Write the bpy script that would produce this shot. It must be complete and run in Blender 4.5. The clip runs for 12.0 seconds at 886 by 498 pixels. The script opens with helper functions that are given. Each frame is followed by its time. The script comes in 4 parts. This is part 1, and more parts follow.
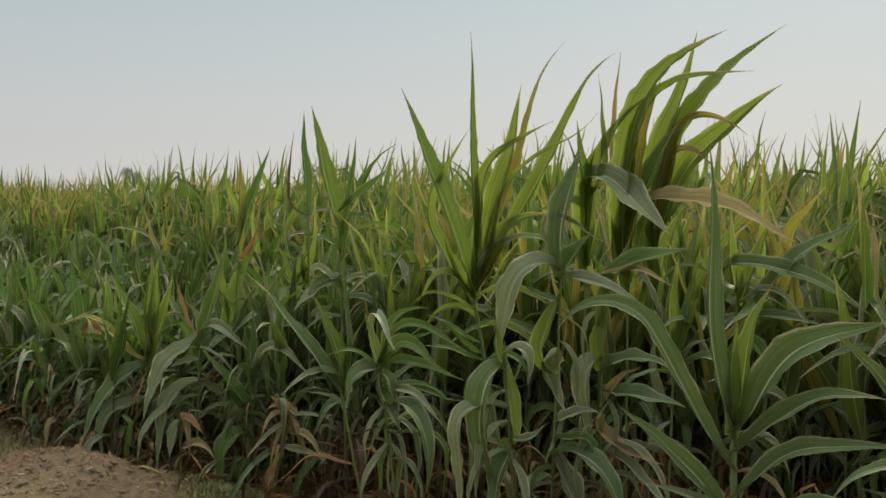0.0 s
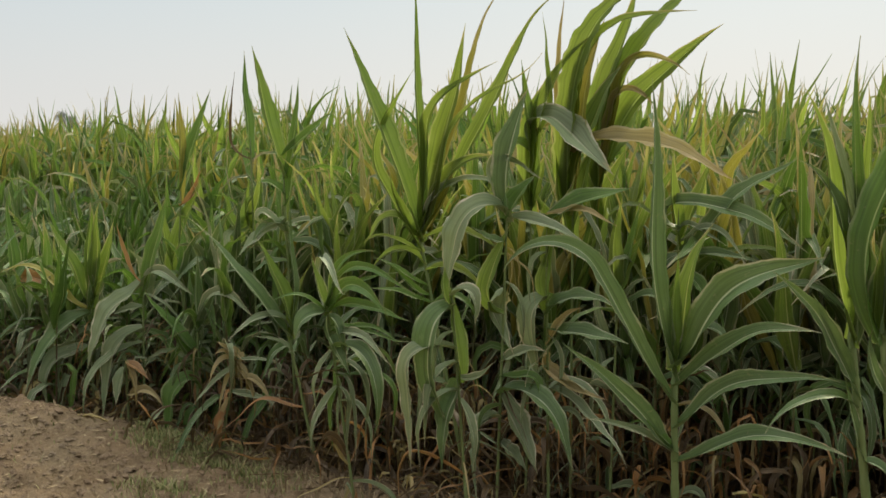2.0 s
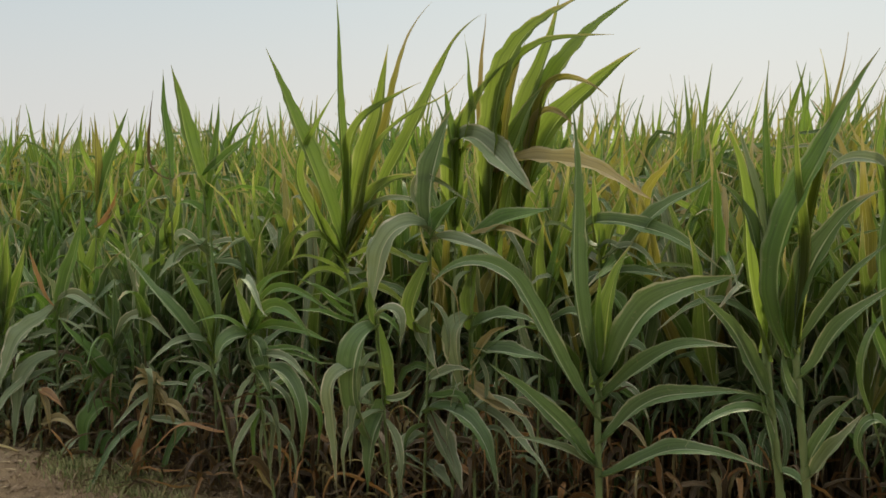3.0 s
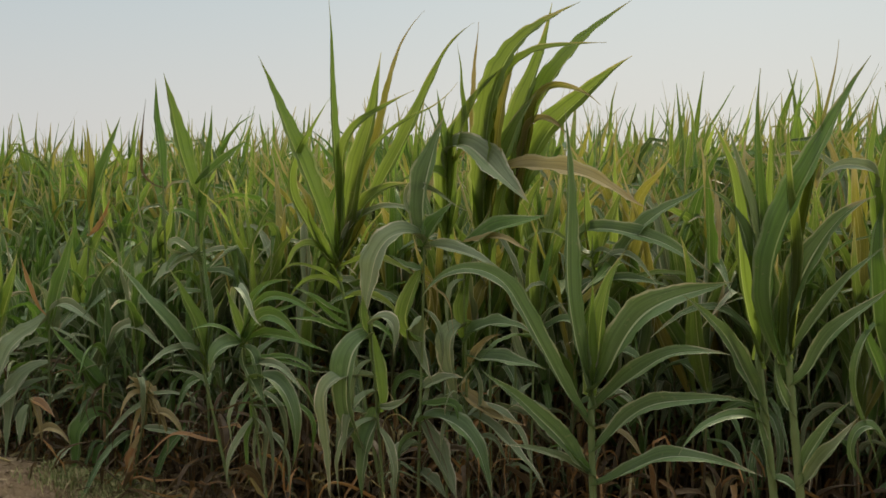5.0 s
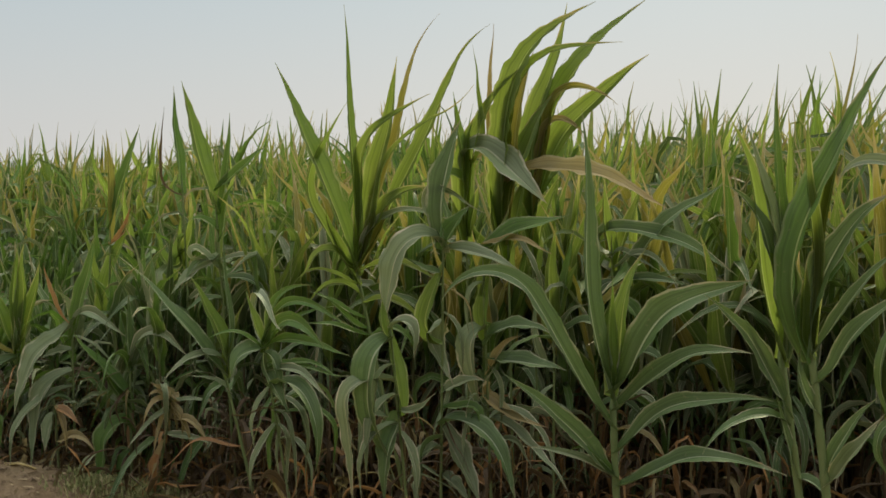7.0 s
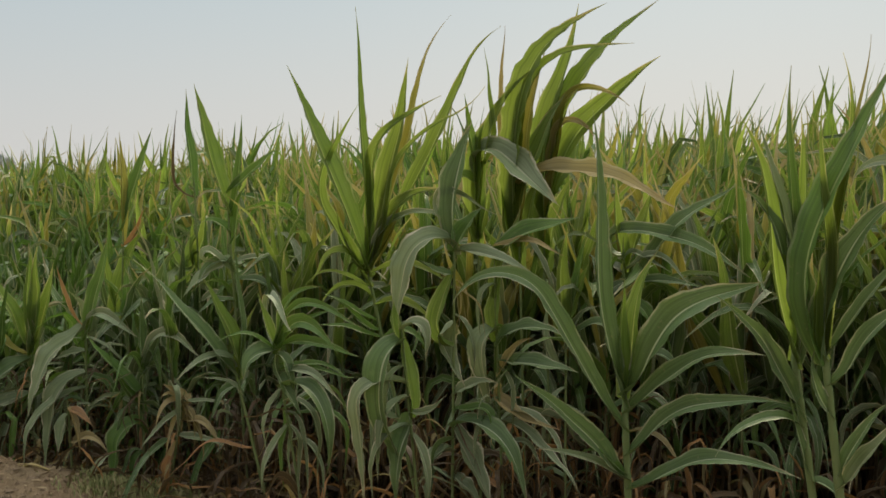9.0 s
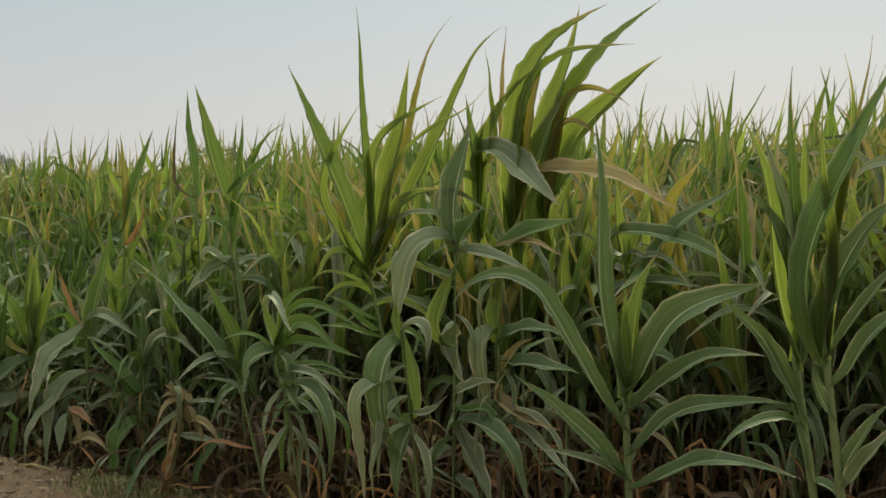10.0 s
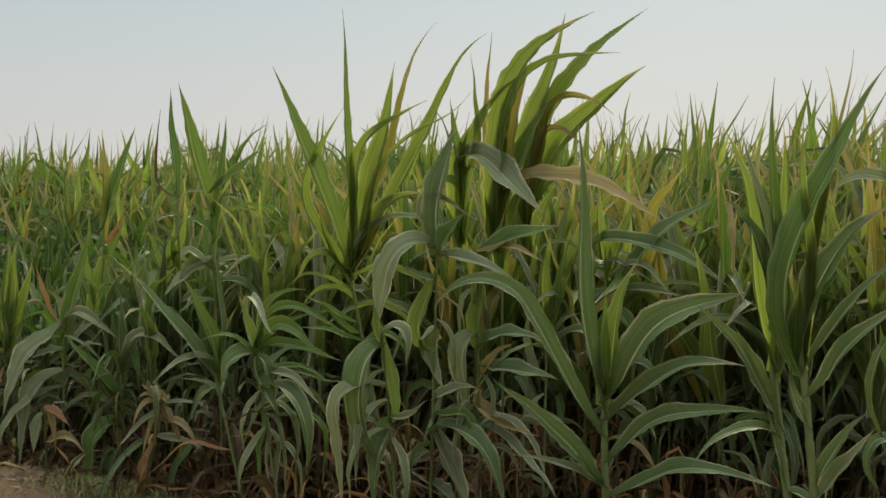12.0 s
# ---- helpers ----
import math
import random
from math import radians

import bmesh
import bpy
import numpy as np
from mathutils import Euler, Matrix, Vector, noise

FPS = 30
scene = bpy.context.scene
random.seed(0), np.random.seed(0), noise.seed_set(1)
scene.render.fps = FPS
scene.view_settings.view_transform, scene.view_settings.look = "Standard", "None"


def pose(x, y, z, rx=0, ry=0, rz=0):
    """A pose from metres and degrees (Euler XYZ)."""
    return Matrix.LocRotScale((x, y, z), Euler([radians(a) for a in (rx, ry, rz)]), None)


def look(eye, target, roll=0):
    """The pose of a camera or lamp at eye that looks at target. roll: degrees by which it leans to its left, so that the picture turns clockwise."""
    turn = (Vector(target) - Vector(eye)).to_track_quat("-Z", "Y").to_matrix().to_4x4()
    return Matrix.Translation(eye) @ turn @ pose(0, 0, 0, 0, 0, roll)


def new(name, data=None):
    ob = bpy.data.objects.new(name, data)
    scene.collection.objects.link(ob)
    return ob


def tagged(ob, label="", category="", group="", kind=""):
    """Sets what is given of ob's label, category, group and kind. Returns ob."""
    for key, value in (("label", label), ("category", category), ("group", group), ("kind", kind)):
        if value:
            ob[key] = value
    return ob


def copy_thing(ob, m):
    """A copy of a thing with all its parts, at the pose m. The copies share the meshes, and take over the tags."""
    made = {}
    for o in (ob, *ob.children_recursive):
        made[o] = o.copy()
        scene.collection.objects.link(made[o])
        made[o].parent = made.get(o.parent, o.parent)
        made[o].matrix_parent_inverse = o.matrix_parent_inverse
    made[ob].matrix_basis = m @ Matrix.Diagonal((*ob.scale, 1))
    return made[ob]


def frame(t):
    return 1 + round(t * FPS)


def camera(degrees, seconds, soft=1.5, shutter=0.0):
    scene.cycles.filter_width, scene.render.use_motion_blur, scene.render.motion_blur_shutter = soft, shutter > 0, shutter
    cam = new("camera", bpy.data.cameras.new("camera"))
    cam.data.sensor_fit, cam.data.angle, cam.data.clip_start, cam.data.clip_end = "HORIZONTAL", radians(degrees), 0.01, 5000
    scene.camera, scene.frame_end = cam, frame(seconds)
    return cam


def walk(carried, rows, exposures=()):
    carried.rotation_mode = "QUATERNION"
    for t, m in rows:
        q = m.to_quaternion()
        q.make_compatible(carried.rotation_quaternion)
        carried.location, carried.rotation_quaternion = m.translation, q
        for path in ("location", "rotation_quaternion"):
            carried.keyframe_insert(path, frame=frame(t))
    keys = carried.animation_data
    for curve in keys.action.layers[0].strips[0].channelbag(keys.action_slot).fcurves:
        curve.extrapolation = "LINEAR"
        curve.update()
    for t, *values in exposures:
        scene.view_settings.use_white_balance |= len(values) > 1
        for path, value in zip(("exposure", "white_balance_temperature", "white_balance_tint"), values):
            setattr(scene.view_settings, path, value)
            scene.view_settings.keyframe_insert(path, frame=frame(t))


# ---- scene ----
cam = camera(51.86, 12.0, soft=1.6)
EYE = 1.5
# seconds, pitch, roll, turn of a phone held in the hand on one spot
PATH = [
    (0.0, -2.99, -0.99, 7.27), (0.5, -3.19, -1.06, 7.45), (1.0, -4.08, -0.68, 8.29), (1.2, -5.58, -0.52, 9.20), (1.5, -6.82, 0.03, 9.16),
    (1.8, -6.80, -0.45, 5.68), (2.0, -6.57, -0.52, 3.84), (2.2, -6.20, -0.55, 1.82), (2.5, -5.95, -0.49, 0.04), (3.0, -5.26, -0.54, -0.93), (5.0, -4.76, -0.43, -1.36),
    (5.5, -4.74, -0.43, -1.33), (6.0, -4.72, -0.32, -0.78), (6.5, -4.60, 0.23, -0.70), (7.0, -4.59, 0.56, -0.26),
    (9.0, -4.47, 0.65, 0.45), (9.5, -4.45, 0.69, 0.48), (10.0, -4.43, 0.62, 0.51), (10.5, -4.38, 0.0, 0.0),
    (11.0, -4.32, -0.12, -0.25), (11.5, -4.25, -0.34, -0.39), (12.0, -4.16, -0.52, -0.55),
]
walk(cam, [(t, pose(0, 0, EYE, 90 + p, r, y)) for t, p, r, y in PATH],
     [(0.0, -0.18), (0.8, -0.01), (1.2, 0.20), (1.5, 0.50), (1.7, 0.34), (1.8, 0.16), (2.0, 0.13), (2.5, 0.17), (3.0, 0.0), (5.0, -0.14), (12.0, -0.13)])

# ---- sky and sun: a hazy evening ----
SUN_UP, SUN_TURN = 38.0, 20.0      # degrees above the horizon, degrees to the right of the view
world = bpy.data.worlds.new("hazy_evening_sky")
scene.world = world
world.use_nodes = True
nt = world.node_tree
nt.nodes.clear()
sky = nt.nodes.new("ShaderNodeTexSky")
sky.sky_type = "NISHITA"
sky.sun_disc = False
sky.sun_elevation, sky.sun_rotation = radians(SUN_UP), radians(SUN_TURN)
sky.air_density, sky.dust_density, sky.ozone_density = 1.2, 5.0, 1.5
dim = nt.nodes.new("ShaderNodeVectorMath")
dim.operation = "SCALE"
dim.inputs["Scale"].default_value = 0.10
nt.links.new(sky.outputs[0], dim.inputs[0])
coord = nt.nodes.new("ShaderNodeTexCoord")
axes = nt.nodes.new("ShaderNodeSeparateXYZ")
nt.links.new(coord.outputs["Generated"], axes.inputs[0])
haze = nt.nodes.new("ShaderNodeValToRGB")
haze.color_ramp.elements[0].position, haze.color_ramp.elements[0].color = 0.0, (0.81, 0.79, 0.765, 1)
haze.color_ramp.elements[1].position, haze.color_ramp.elements[1].color = 0.80, (2.25, 2.21, 2.10, 1)
band = haze.color_ramp.elements.new(0.22)
band.color = (0.585, 0.685, 0.735, 1)
nt.links.new(axes.outputs["Z"], haze.inputs[0])
# the haze is brighter towards the sun's side and dimmer opposite
toward = nt.nodes.new("ShaderNodeVectorMath")
toward.operation = "DOT_PRODUCT"
toward.inputs[1].default_value = (math.sin(radians(SUN_TURN)), math.cos(radians(SUN_TURN)), 0.0)
nt.links.new(coord.outputs["Generated"], toward.inputs[0])
spread = nt.nodes.new("ShaderNodeMapRange")
spread.inputs["From Min"].default_value, spread.inputs["From Max"].default_value = -1.0, 1.0
nt.links.new(toward.outputs["Value"], spread.inputs["Value"])
glow_ramp = nt.nodes.new("ShaderNodeValToRGB")
glow_ramp.color_ramp.elements[0].position, glow_ramp.color_ramp.elements[0].color = 0.0, (0.25, 0.25, 0.26, 1)
glow_ramp.color_ramp.elements[1].position, glow_ramp.color_ramp.elements[1].color = 1.0, (1.0, 0.99, 0.96, 1)
middle = glow_ramp.color_ramp.elements.new(0.55)
middle.color = (0.80, 0.82, 0.85, 1)
nt.links.new(spread.outputs[0], glow_ramp.inputs[0])
veil = nt.nodes.new("ShaderNodeMix")
veil.data_type = "RGBA"
veil.inputs[0].default_value = 0.92
nt.links.new(dim.outputs[0], veil.inputs[6])
shaded = nt.nodes.new("ShaderNodeMix")
shaded.data_type, shaded.blend_type = "RGBA", "MULTIPLY"
shaded.inputs[0].default_value = 1.0
nt.links.new(haze.outputs[0], shaded.inputs[6])
nt.links.new(glow_ramp.outputs[0], shaded.inputs[7])
nt.links.new(shaded.outputs[2], veil.inputs[7])
back = nt.nodes.new("ShaderNodeBackground")
back.inputs["Strength"].default_value = 1.0
nt.links.new(veil.outputs[2], back.inputs["Color"])
nt.links.new(back.outputs[0], nt.nodes.new("ShaderNodeOutputWorld").inputs["Surface"])

sun = new("sun", bpy.data.lights.new("sun", "SUN"))
sun.data.energy, sun.data.angle, sun.data.color = 3.2, radians(25), (1.0, 0.87, 0.60)
up, turn = radians(SUN_UP), radians(SUN_TURN)
sun.matrix_world = look((math.sin(turn) * math.cos(up) * 50, math.cos(turn) * math.cos(up) * 50, math.sin(up) * 50), (0, 0, 0))


# ---- materials ----
def node(tree, kind, values=None, **props):
    n = tree.nodes.new(kind)
    for key, value in (values or {}).items():
        n.inputs[key].default_value = value
    if "operation" in props:
        n.operation = props["operation"]
    if "data_type" in props:
        n.data_type = props["data_type"]
    if "blend" in props:
        n.blend_type = props["blend"]
    return n


def maths(tree, operation, a, b=None, clamp=False):
    n = tree.nodes.new("ShaderNodeMath")
    n.operation, n.use_clamp = operation, clamp
    for i, v in enumerate((a, b)):
        if v is None:
            continue
        if isinstance(v, (int, float)):
            n.inputs[i].default_value = v
        else:
            tree.links.new(v, n.inputs[i])
    return n.outputs[0]


def mixed(tree, fac, a, b, blend="MIX"):
    n = tree.nodes.new("ShaderNodeMix")
    n.data_type, n.blend_type = "RGBA", blend
    for key, v in ((0, fac), (6, a), (7, b)):
        if isinstance(v, (int, float, tuple)):
            n.inputs[key].default_value = v
        else:
            tree.links.new(v, n.inputs[key])
    return n.outputs[2]


def ramped(tree, value, stops):
    n = tree.nodes.new("ShaderNodeValToRGB")
    e = n.color_ramp.elements
    e[0].position, e[0].color = stops[0]
    e[1].position, e[1].color = stops[-1]
    for pos, col in stops[1:-1]:
        e.new(pos).color = col
    tree.links.new(value, n.inputs[0])
    return n.outputs[0]


def noised(tree, vector, scale, detail=3.0, rough=0.55):
    n = node(tree, "ShaderNodeTexNoise", {"Scale": scale, "Detail": detail, "Roughness": rough})
    if vector is not None:
        tree.links.new(vector, n.inputs["Vector"])
    return n.outputs["Fac"]


def material(name):
    m = bpy.data.materials.new(name)
    m.use_nodes = True
    m.node_tree.nodes.clear()
    return m, m.node_tree


def leaf_material(name, body, second, rib, brown, tip_dry, see_through, scorch=0.3):
    """A blade with a pale midrib, fine lengthwise veins, blotches and a dry tip and edge."""
    m, t = material(name)
    uv = t.nodes.new("ShaderNodeUVMap")
    uv.uv_map = "blade"
    sep = t.nodes.new("ShaderNodeSeparateXYZ")
    t.links.new(uv.outputs[0], sep.inputs[0])
    u, v = sep.outputs["X"], sep.outputs["Y"]
    geo = t.nodes.new("ShaderNodeNewGeometry")
    island = geo.outputs["Random Per Island"]
    pos = geo.outputs["Position"]
    off = maths(t, "ABSOLUTE", maths(t, "SUBTRACT", u, 0.5))
    stretch = t.nodes.new("ShaderNodeCombineXYZ")
    t.links.new(maths(t, "MULTIPLY", u, 15.0), stretch.inputs[0])
    t.links.new(maths(t, "MULTIPLY", v, 1.6), stretch.inputs[1])
    t.links.new(maths(t, "MULTIPLY", island, 37.0), stretch.inputs[2])
    veins = noised(t, stretch.outputs[0], 1.0, 2.0)
    patch = noised(t, pos, 7.0, 3.0)
    spots = noised(t, pos, 55.0, 2.0)
    wide = t.nodes.new("ShaderNodeCombineXYZ")
    t.links.new(maths(t, "MULTIPLY", u, 4.0), wide.inputs[0])
    t.links.new(maths(t, "MULTIPLY", v, 9.0), wide.inputs[1])
    t.links.new(maths(t, "MULTIPLY", island, 91.0), wide.inputs[2])
    blotch = noised(t, wide.outputs[0], 1.0, 4.0, 0.65)
    tone = maths(t, "ADD", maths(t, "MULTIPLY", island, 0.55), maths(t, "MULTIPLY", patch, 0.75))
    tone = maths(t, "SUBTRACT", tone, 0.15, True)
    col = mixed(t, tone, body, second)
    hsv = t.nodes.new("ShaderNodeHueSaturation")
    t.links.new(maths(t, "MULTIPLY", maths(t, "ADD", 0.30, maths(t, "MULTIPLY", veins, 1.40)), maths(t, "ADD", 0.68, maths(t, "MULTIPLY", maths(t, "FRACT", maths(t, "MULTIPLY", island, 7.31)), 0.68))), hsv.inputs["Value"])
    t.links.new(maths(t, "ADD", 0.82, maths(t, "MULTIPLY", blotch, 0.36)), hsv.inputs["Saturation"])
    t.links.new(col, hsv.inputs["Color"])
    col = hsv.outputs[0]
    # dry tip and scorched edge
    wear = maths(t, "ADD", maths(t, "MULTIPLY", v, 1.0), maths(t, "MULTIPLY", maths(t, "SUBTRACT", patch, 0.5), 0.55))
    wear = maths(t, "ADD", wear, maths(t, "MULTIPLY", maths(t, "SUBTRACT", island, 0.5), 0.4))
    wear = maths(t, "ADD", wear, maths(t, "MULTIPLY", maths(t, "POWER", maths(t, "MULTIPLY", off, 2.0), 6.0), 0.26))
    dry = maths(t, "MULTIPLY", maths(t, "SUBTRACT", wear, 1.0 - tip_dry), 5.0, True)
    col = mixed(t, dry, col, brown)
    fleck = maths(t, "MULTIPLY", maths(t, "SUBTRACT", spots, 0.66), 5.0, True)
    col = mixed(t, maths(t, "MULTIPLY", fleck, 0.4), col, brown)
    pale = maths(t, "MULTIPLY", maths(t, "SUBTRACT", blotch, 0.58), 4.0, True)
    col = mixed(t, maths(t, "MULTIPLY", pale, 0.22), col, rib)
    # pale scorched margin
    margin = maths(t, "MULTIPLY", maths(t, "SUBTRACT", maths(t, "ADD", off, maths(t, "MULTIPLY", maths(t, "SUBTRACT", blotch, 0.5), 0.22)), 0.425), 28.0, True)
    margin = maths(t, "MULTIPLY", margin, maths(t, "MULTIPLY", maths(t, "SUBTRACT", maths(t, "ADD", patch, maths(t, "MULTIPLY", island, 0.3)), 0.53), 5.0, True))
    col = mixed(t, maths(t, "MULTIPLY", margin, scorch), col, (0.62, 0.56, 0.42, 1))
    # midrib
    width = maths(t, "SUBTRACT", 0.050, maths(t, "MULTIPLY", v, 0.030))
    ribmask = maths(t, "MULTIPLY", maths(t, "SUBTRACT", width, off), 55.0, True)
    col = mixed(t, maths(t, "MULTIPLY", ribmask, 0.8), col, rib)
    bsdf = node(t, "ShaderNodeBsdfPrincipled", {"Roughness": 0.45, "Specular IOR Level": 0.4})
    t.links.new(col, bsdf.inputs["Base Color"])
    t.links.new(maths(t, "ADD", 0.34, maths(t, "MULTIPLY", patch, 0.25)), bsdf.inputs["Roughness"])
    bump = node(t, "ShaderNodeBump", {"Strength": 0.6, "Distance": 0.003})
    t.links.new(maths(t, "ADD", veins, maths(t, "MULTIPLY", ribmask, 0.6)), bump.inputs["Height"])
    t.links.new(bump.outputs[0], bsdf.inputs["Normal"])
    lit = t.nodes.new("ShaderNodeBsdfTranslucent")
    glow = mixed(t, 1.0, col, (1.08, 1.10, 0.66, 1), "MULTIPLY")
    t.links.new(glow, lit.inputs["Color"])
    mix = node(t, "ShaderNodeMixShader", {0: see_through})
    t.links.new(bsdf.outputs[0], mix.inputs[1])
    t.links.new(lit.outputs[0], mix.inputs[2])
    t.links.new(mix.outputs[0], t.nodes.new("ShaderNodeOutputMaterial").inputs[0])
    return m


BROWN = (0.30, 0.20, 0.10, 1)
STRAW = (0.42, 0.34, 0.20, 1)
LEAF = [
    leaf_material("leaf_green", (0.082, 0.168, 0.032, 1), (0.152, 0.246, 0.055, 1), (0.34, 0.41, 0.20, 1), STRAW, 0.08, 0.28),
    leaf_material("leaf_young_green", (0.128, 0.215, 0.040, 1), (0.210, 0.280, 0.066, 1), (0.40, 0.44, 0.18, 1), STRAW, 0.10, 0.42),
    leaf_material("leaf_blue_green", (0.090, 0.157, 0.050, 1), (0.162, 0.233, 0.088, 1), (0.50, 0.55, 0.38, 1), STRAW, 0.08, 0.18, 0.5),
    leaf_material("leaf_dry_straw", (0.44, 0.33, 0.16, 1), (0.36, 0.31, 0.13, 1), (0.54, 0.44, 0.27, 1), BROWN, 0.15, 0.30),
    leaf_material("leaf_rust", (0.41, 0.205, 0.075, 1), (0.31, 0.18, 0.078, 1), (0.42, 0.29, 0.14, 1), BROWN, 0.15, 0.30),
    leaf_material("leaf_faded", (0.178, 0.242, 0.118, 1), (0.275, 0.318, 0.172, 1), (0.48, 0.48, 0.33, 1), STRAW, 0.14, 0.15, 0.95),
    # withered brown, darkened further to paint the deep shade low in the crop
    leaf_material("leaf_withered_shaded", (0.085, 0.056, 0.030, 1), (0.165, 0.108, 0.055, 1), (0.21, 0.15, 0.08, 1), BROWN, 0.10, 0.25),
    # yellow leaf colour, with the warm sunlight on the crop's tops painted in
    leaf_material("leaf_yellow_sunlit", (0.265, 0.268, 0.054, 1), (0.40, 0.335, 0.090, 1), (0.48, 0.45, 0.20, 1), STRAW, 0.20, 0.34),
    # lighter copy of the green: backlight on upright leaves is put into its colour
    leaf_material("leaf_backlit_green", (0.138, 0.208, 0.044, 1), (0.232, 0.290, 0.076, 1), (0.36, 0.43, 0.19, 1), STRAW, 0.11, 0.68),
]
LEAF_WORD = ["", "", "", "dry straw-coloured maize leaf", "rust-brown withered maize leaf", "faded grey-green maize leaf", "shrivelled brown maize leaf, darkened as in deep shade", "yellow maize leaf with sunlight in its colour and a dry tip", ""]


def stalk_material(name, aged):
    """A ribbed green stem whose lowest part, up to about the height aged, has turned brown."""
    m, t = material(name)
    geo = t.nodes.new("ShaderNodeNewGeometry")
    sep = t.nodes.new("ShaderNodeSeparateXYZ")
    t.links.new(geo.outputs["Position"], sep.inputs[0])
    lengthwise = node(t, "ShaderNodeMapping", {"Scale": (160.0, 160.0, 6.0)})
    t.links.new(geo.outputs["Position"], lengthwise.inputs[0])
    fibre = noised(t, lengthwise.outputs[0], 1.0, 2.0)
    patch = noised(t, geo.outputs["Position"], 9.0, 3.0)
    col = mixed(t, patch, (0.10, 0.17, 0.045, 1), (0.19, 0.24, 0.085, 1))
    col = mixed(t, maths(t, "MULTIPLY", fibre, 0.5), col, (0.24, 0.26, 0.12, 1))
    old = maths(t, "MULTIPLY", maths(t, "SUBTRACT", maths(t, "ADD", patch, aged - 0.5), maths(t, "MULTIPLY", sep.outputs["Z"], 1.0)), 3.0, True)
    col = mixed(t, old, col, (0.13, 0.088, 0.045, 1))
    bsdf = node(t, "ShaderNodeBsdfPrincipled", {"Roughness": 0.5, "Specular IOR Level": 0.35})
    t.links.new(col, bsdf.inputs["Base Color"])
    bump = node(t, "ShaderNodeBump", {"Strength": 0.3, "Distance": 0.002})
    t.links.new(fibre, bump.inputs["Height"])
    t.links.new(bump.outputs[0], bsdf.inputs["Normal"])
    t.links.new(bsdf.outputs[0], t.nodes.new("ShaderNodeOutputMaterial").inputs[0])
    return m


def earth_material(name, dark, light, grey, straw_amount):
    m, t = material(name)
    geo = t.nodes.new("ShaderNodeNewGeometry")
    pos = geo.outputs["Position"]
    broad = noised(t, pos, 1.3, 4.0)
    lumps = noised(t, pos, 11.0, 5.0, 0.65)
    grit = noised(t, pos, 95.0, 3.0, 0.7)
    col = mixed(t, ramped(t, lumps, [(0.3, (0, 0, 0, 1)), (0.7, (1, 1, 1, 1))]), dark, light)
    col = mixed(t, ramped(t, broad, [(0.42, (0, 0, 0, 1)), (0.62, (1, 1, 1, 1))]), col, grey)
    hsv = t.nodes.new("ShaderNodeHueSaturation")
    t.links.new(maths(t, "ADD", 0.65, maths(t, "MULTIPLY", grit, 0.7)), hsv.inputs["Value"])
    t.links.new(col, hsv.inputs["Color"])
    bits = maths(t, "MULTIPLY", maths(t, "SUBTRACT", noised(t, pos, 42.0, 2.0), 0.60), 8.0, True)
    col = mixed(t, maths(t, "MULTIPLY", bits, straw_amount), hsv.outputs[0], (0.36, 0.29, 0.17, 1))
    bsdf = node(t, "ShaderNodeBsdfPrincipled", {"Roughness": 0.95, "Specular IOR Level": 0.15})
    t.links.new(col, bsdf.inputs["Base Color"])
    bump = node(t, "ShaderNodeBump", {"Strength": 0.9, "Distance": 0.02})
    t.links.new(maths(t, "ADD", maths(t, "MULTIPLY", lumps, 1.0), maths(t, "MULTIPLY", grit, 0.35)), bump.inputs["Height"])
    t.links.new(bump.outputs[0], bsdf.inputs["Normal"])
    t.links.new(bsdf.outputs[0], t.nodes.new("ShaderNodeOutputMaterial").inputs[0])
    return m


def blade_material(name, a, b):
    m, t = material(name)
    geo = t.nodes.new("ShaderNodeNewGeometry")
    col = mixed(t, geo.outputs["Random Per Island"], a, b)
    grain = noised(t, geo.outputs["Position"], 120.0, 2.0)
    hsv = t.nodes.new("ShaderNodeHueSaturation")
    t.links.new(maths(t, "ADD", 0.7, maths(t, "MULTIPLY", grain, 0.6)), hsv.inputs["Value"])
    t.links.new(col, hsv.inputs["Color"])
    bsdf = node(t, "ShaderNodeBsdfPrincipled", {"Roughness": 0.7, "Specular IOR Level": 0.2})
    t.links.new(hsv.outputs[0], bsdf.inputs["Base Color"])
    t.links.new(bsdf.outputs[0], t.nodes.new("ShaderNodeOutputMaterial").inputs[0])
    return m


STALK = stalk_material("maize_stalk", 0.75)
EDGE_STALK = stalk_material("green_maize_stalk", 0.25)
EARTH = earth_material("dry_earth", (0.138, 0.094, 0.054, 1), (0.275, 0.193, 0.112, 1), (0.230, 0.174, 0.103, 1), 0.6)
CLOD = earth_material("earth_clod", (0.165, 0.113, 0.069, 1), (0.30, 0.210, 0.131, 1), (0.255, 0.197, 0.130, 1), 0.10)
GRASS = blade_material("short_grass", (0.15, 0.20, 0.06, 1), (0.40, 0.35, 0.17, 1))
# darker twin of dry_litter: the shade between the stems is in its colour
SHADED_LITTER = blade_material("shaded_litter", (0.16, 0.10, 0.05, 1), (0.07, 0.045, 0.025, 1))
HAY = blade_material("dry_litter", (0.40, 0.31, 0.18, 1), (0.22, 0.15, 0.08, 1))

# ---- ground: path, earth bank and field, one sheet ----
EDGE = (-0.5, 3.8)
ALONG = Vector((3.4, -1.66)).normalized()
INTO = Vector((-ALONG.y, ALONG.x))


def field_place(x, y):
    """Metres along the field's edge, and into the field."""
    d = Vector((x - EDGE[0], y - EDGE[1]))
    return d.dot(ALONG), d.dot(INTO)


def world_place(a, s):
    return EDGE[0] + ALONG.x * a + INTO.x * s, EDGE[1] + ALONG.y * a + INTO.y * s


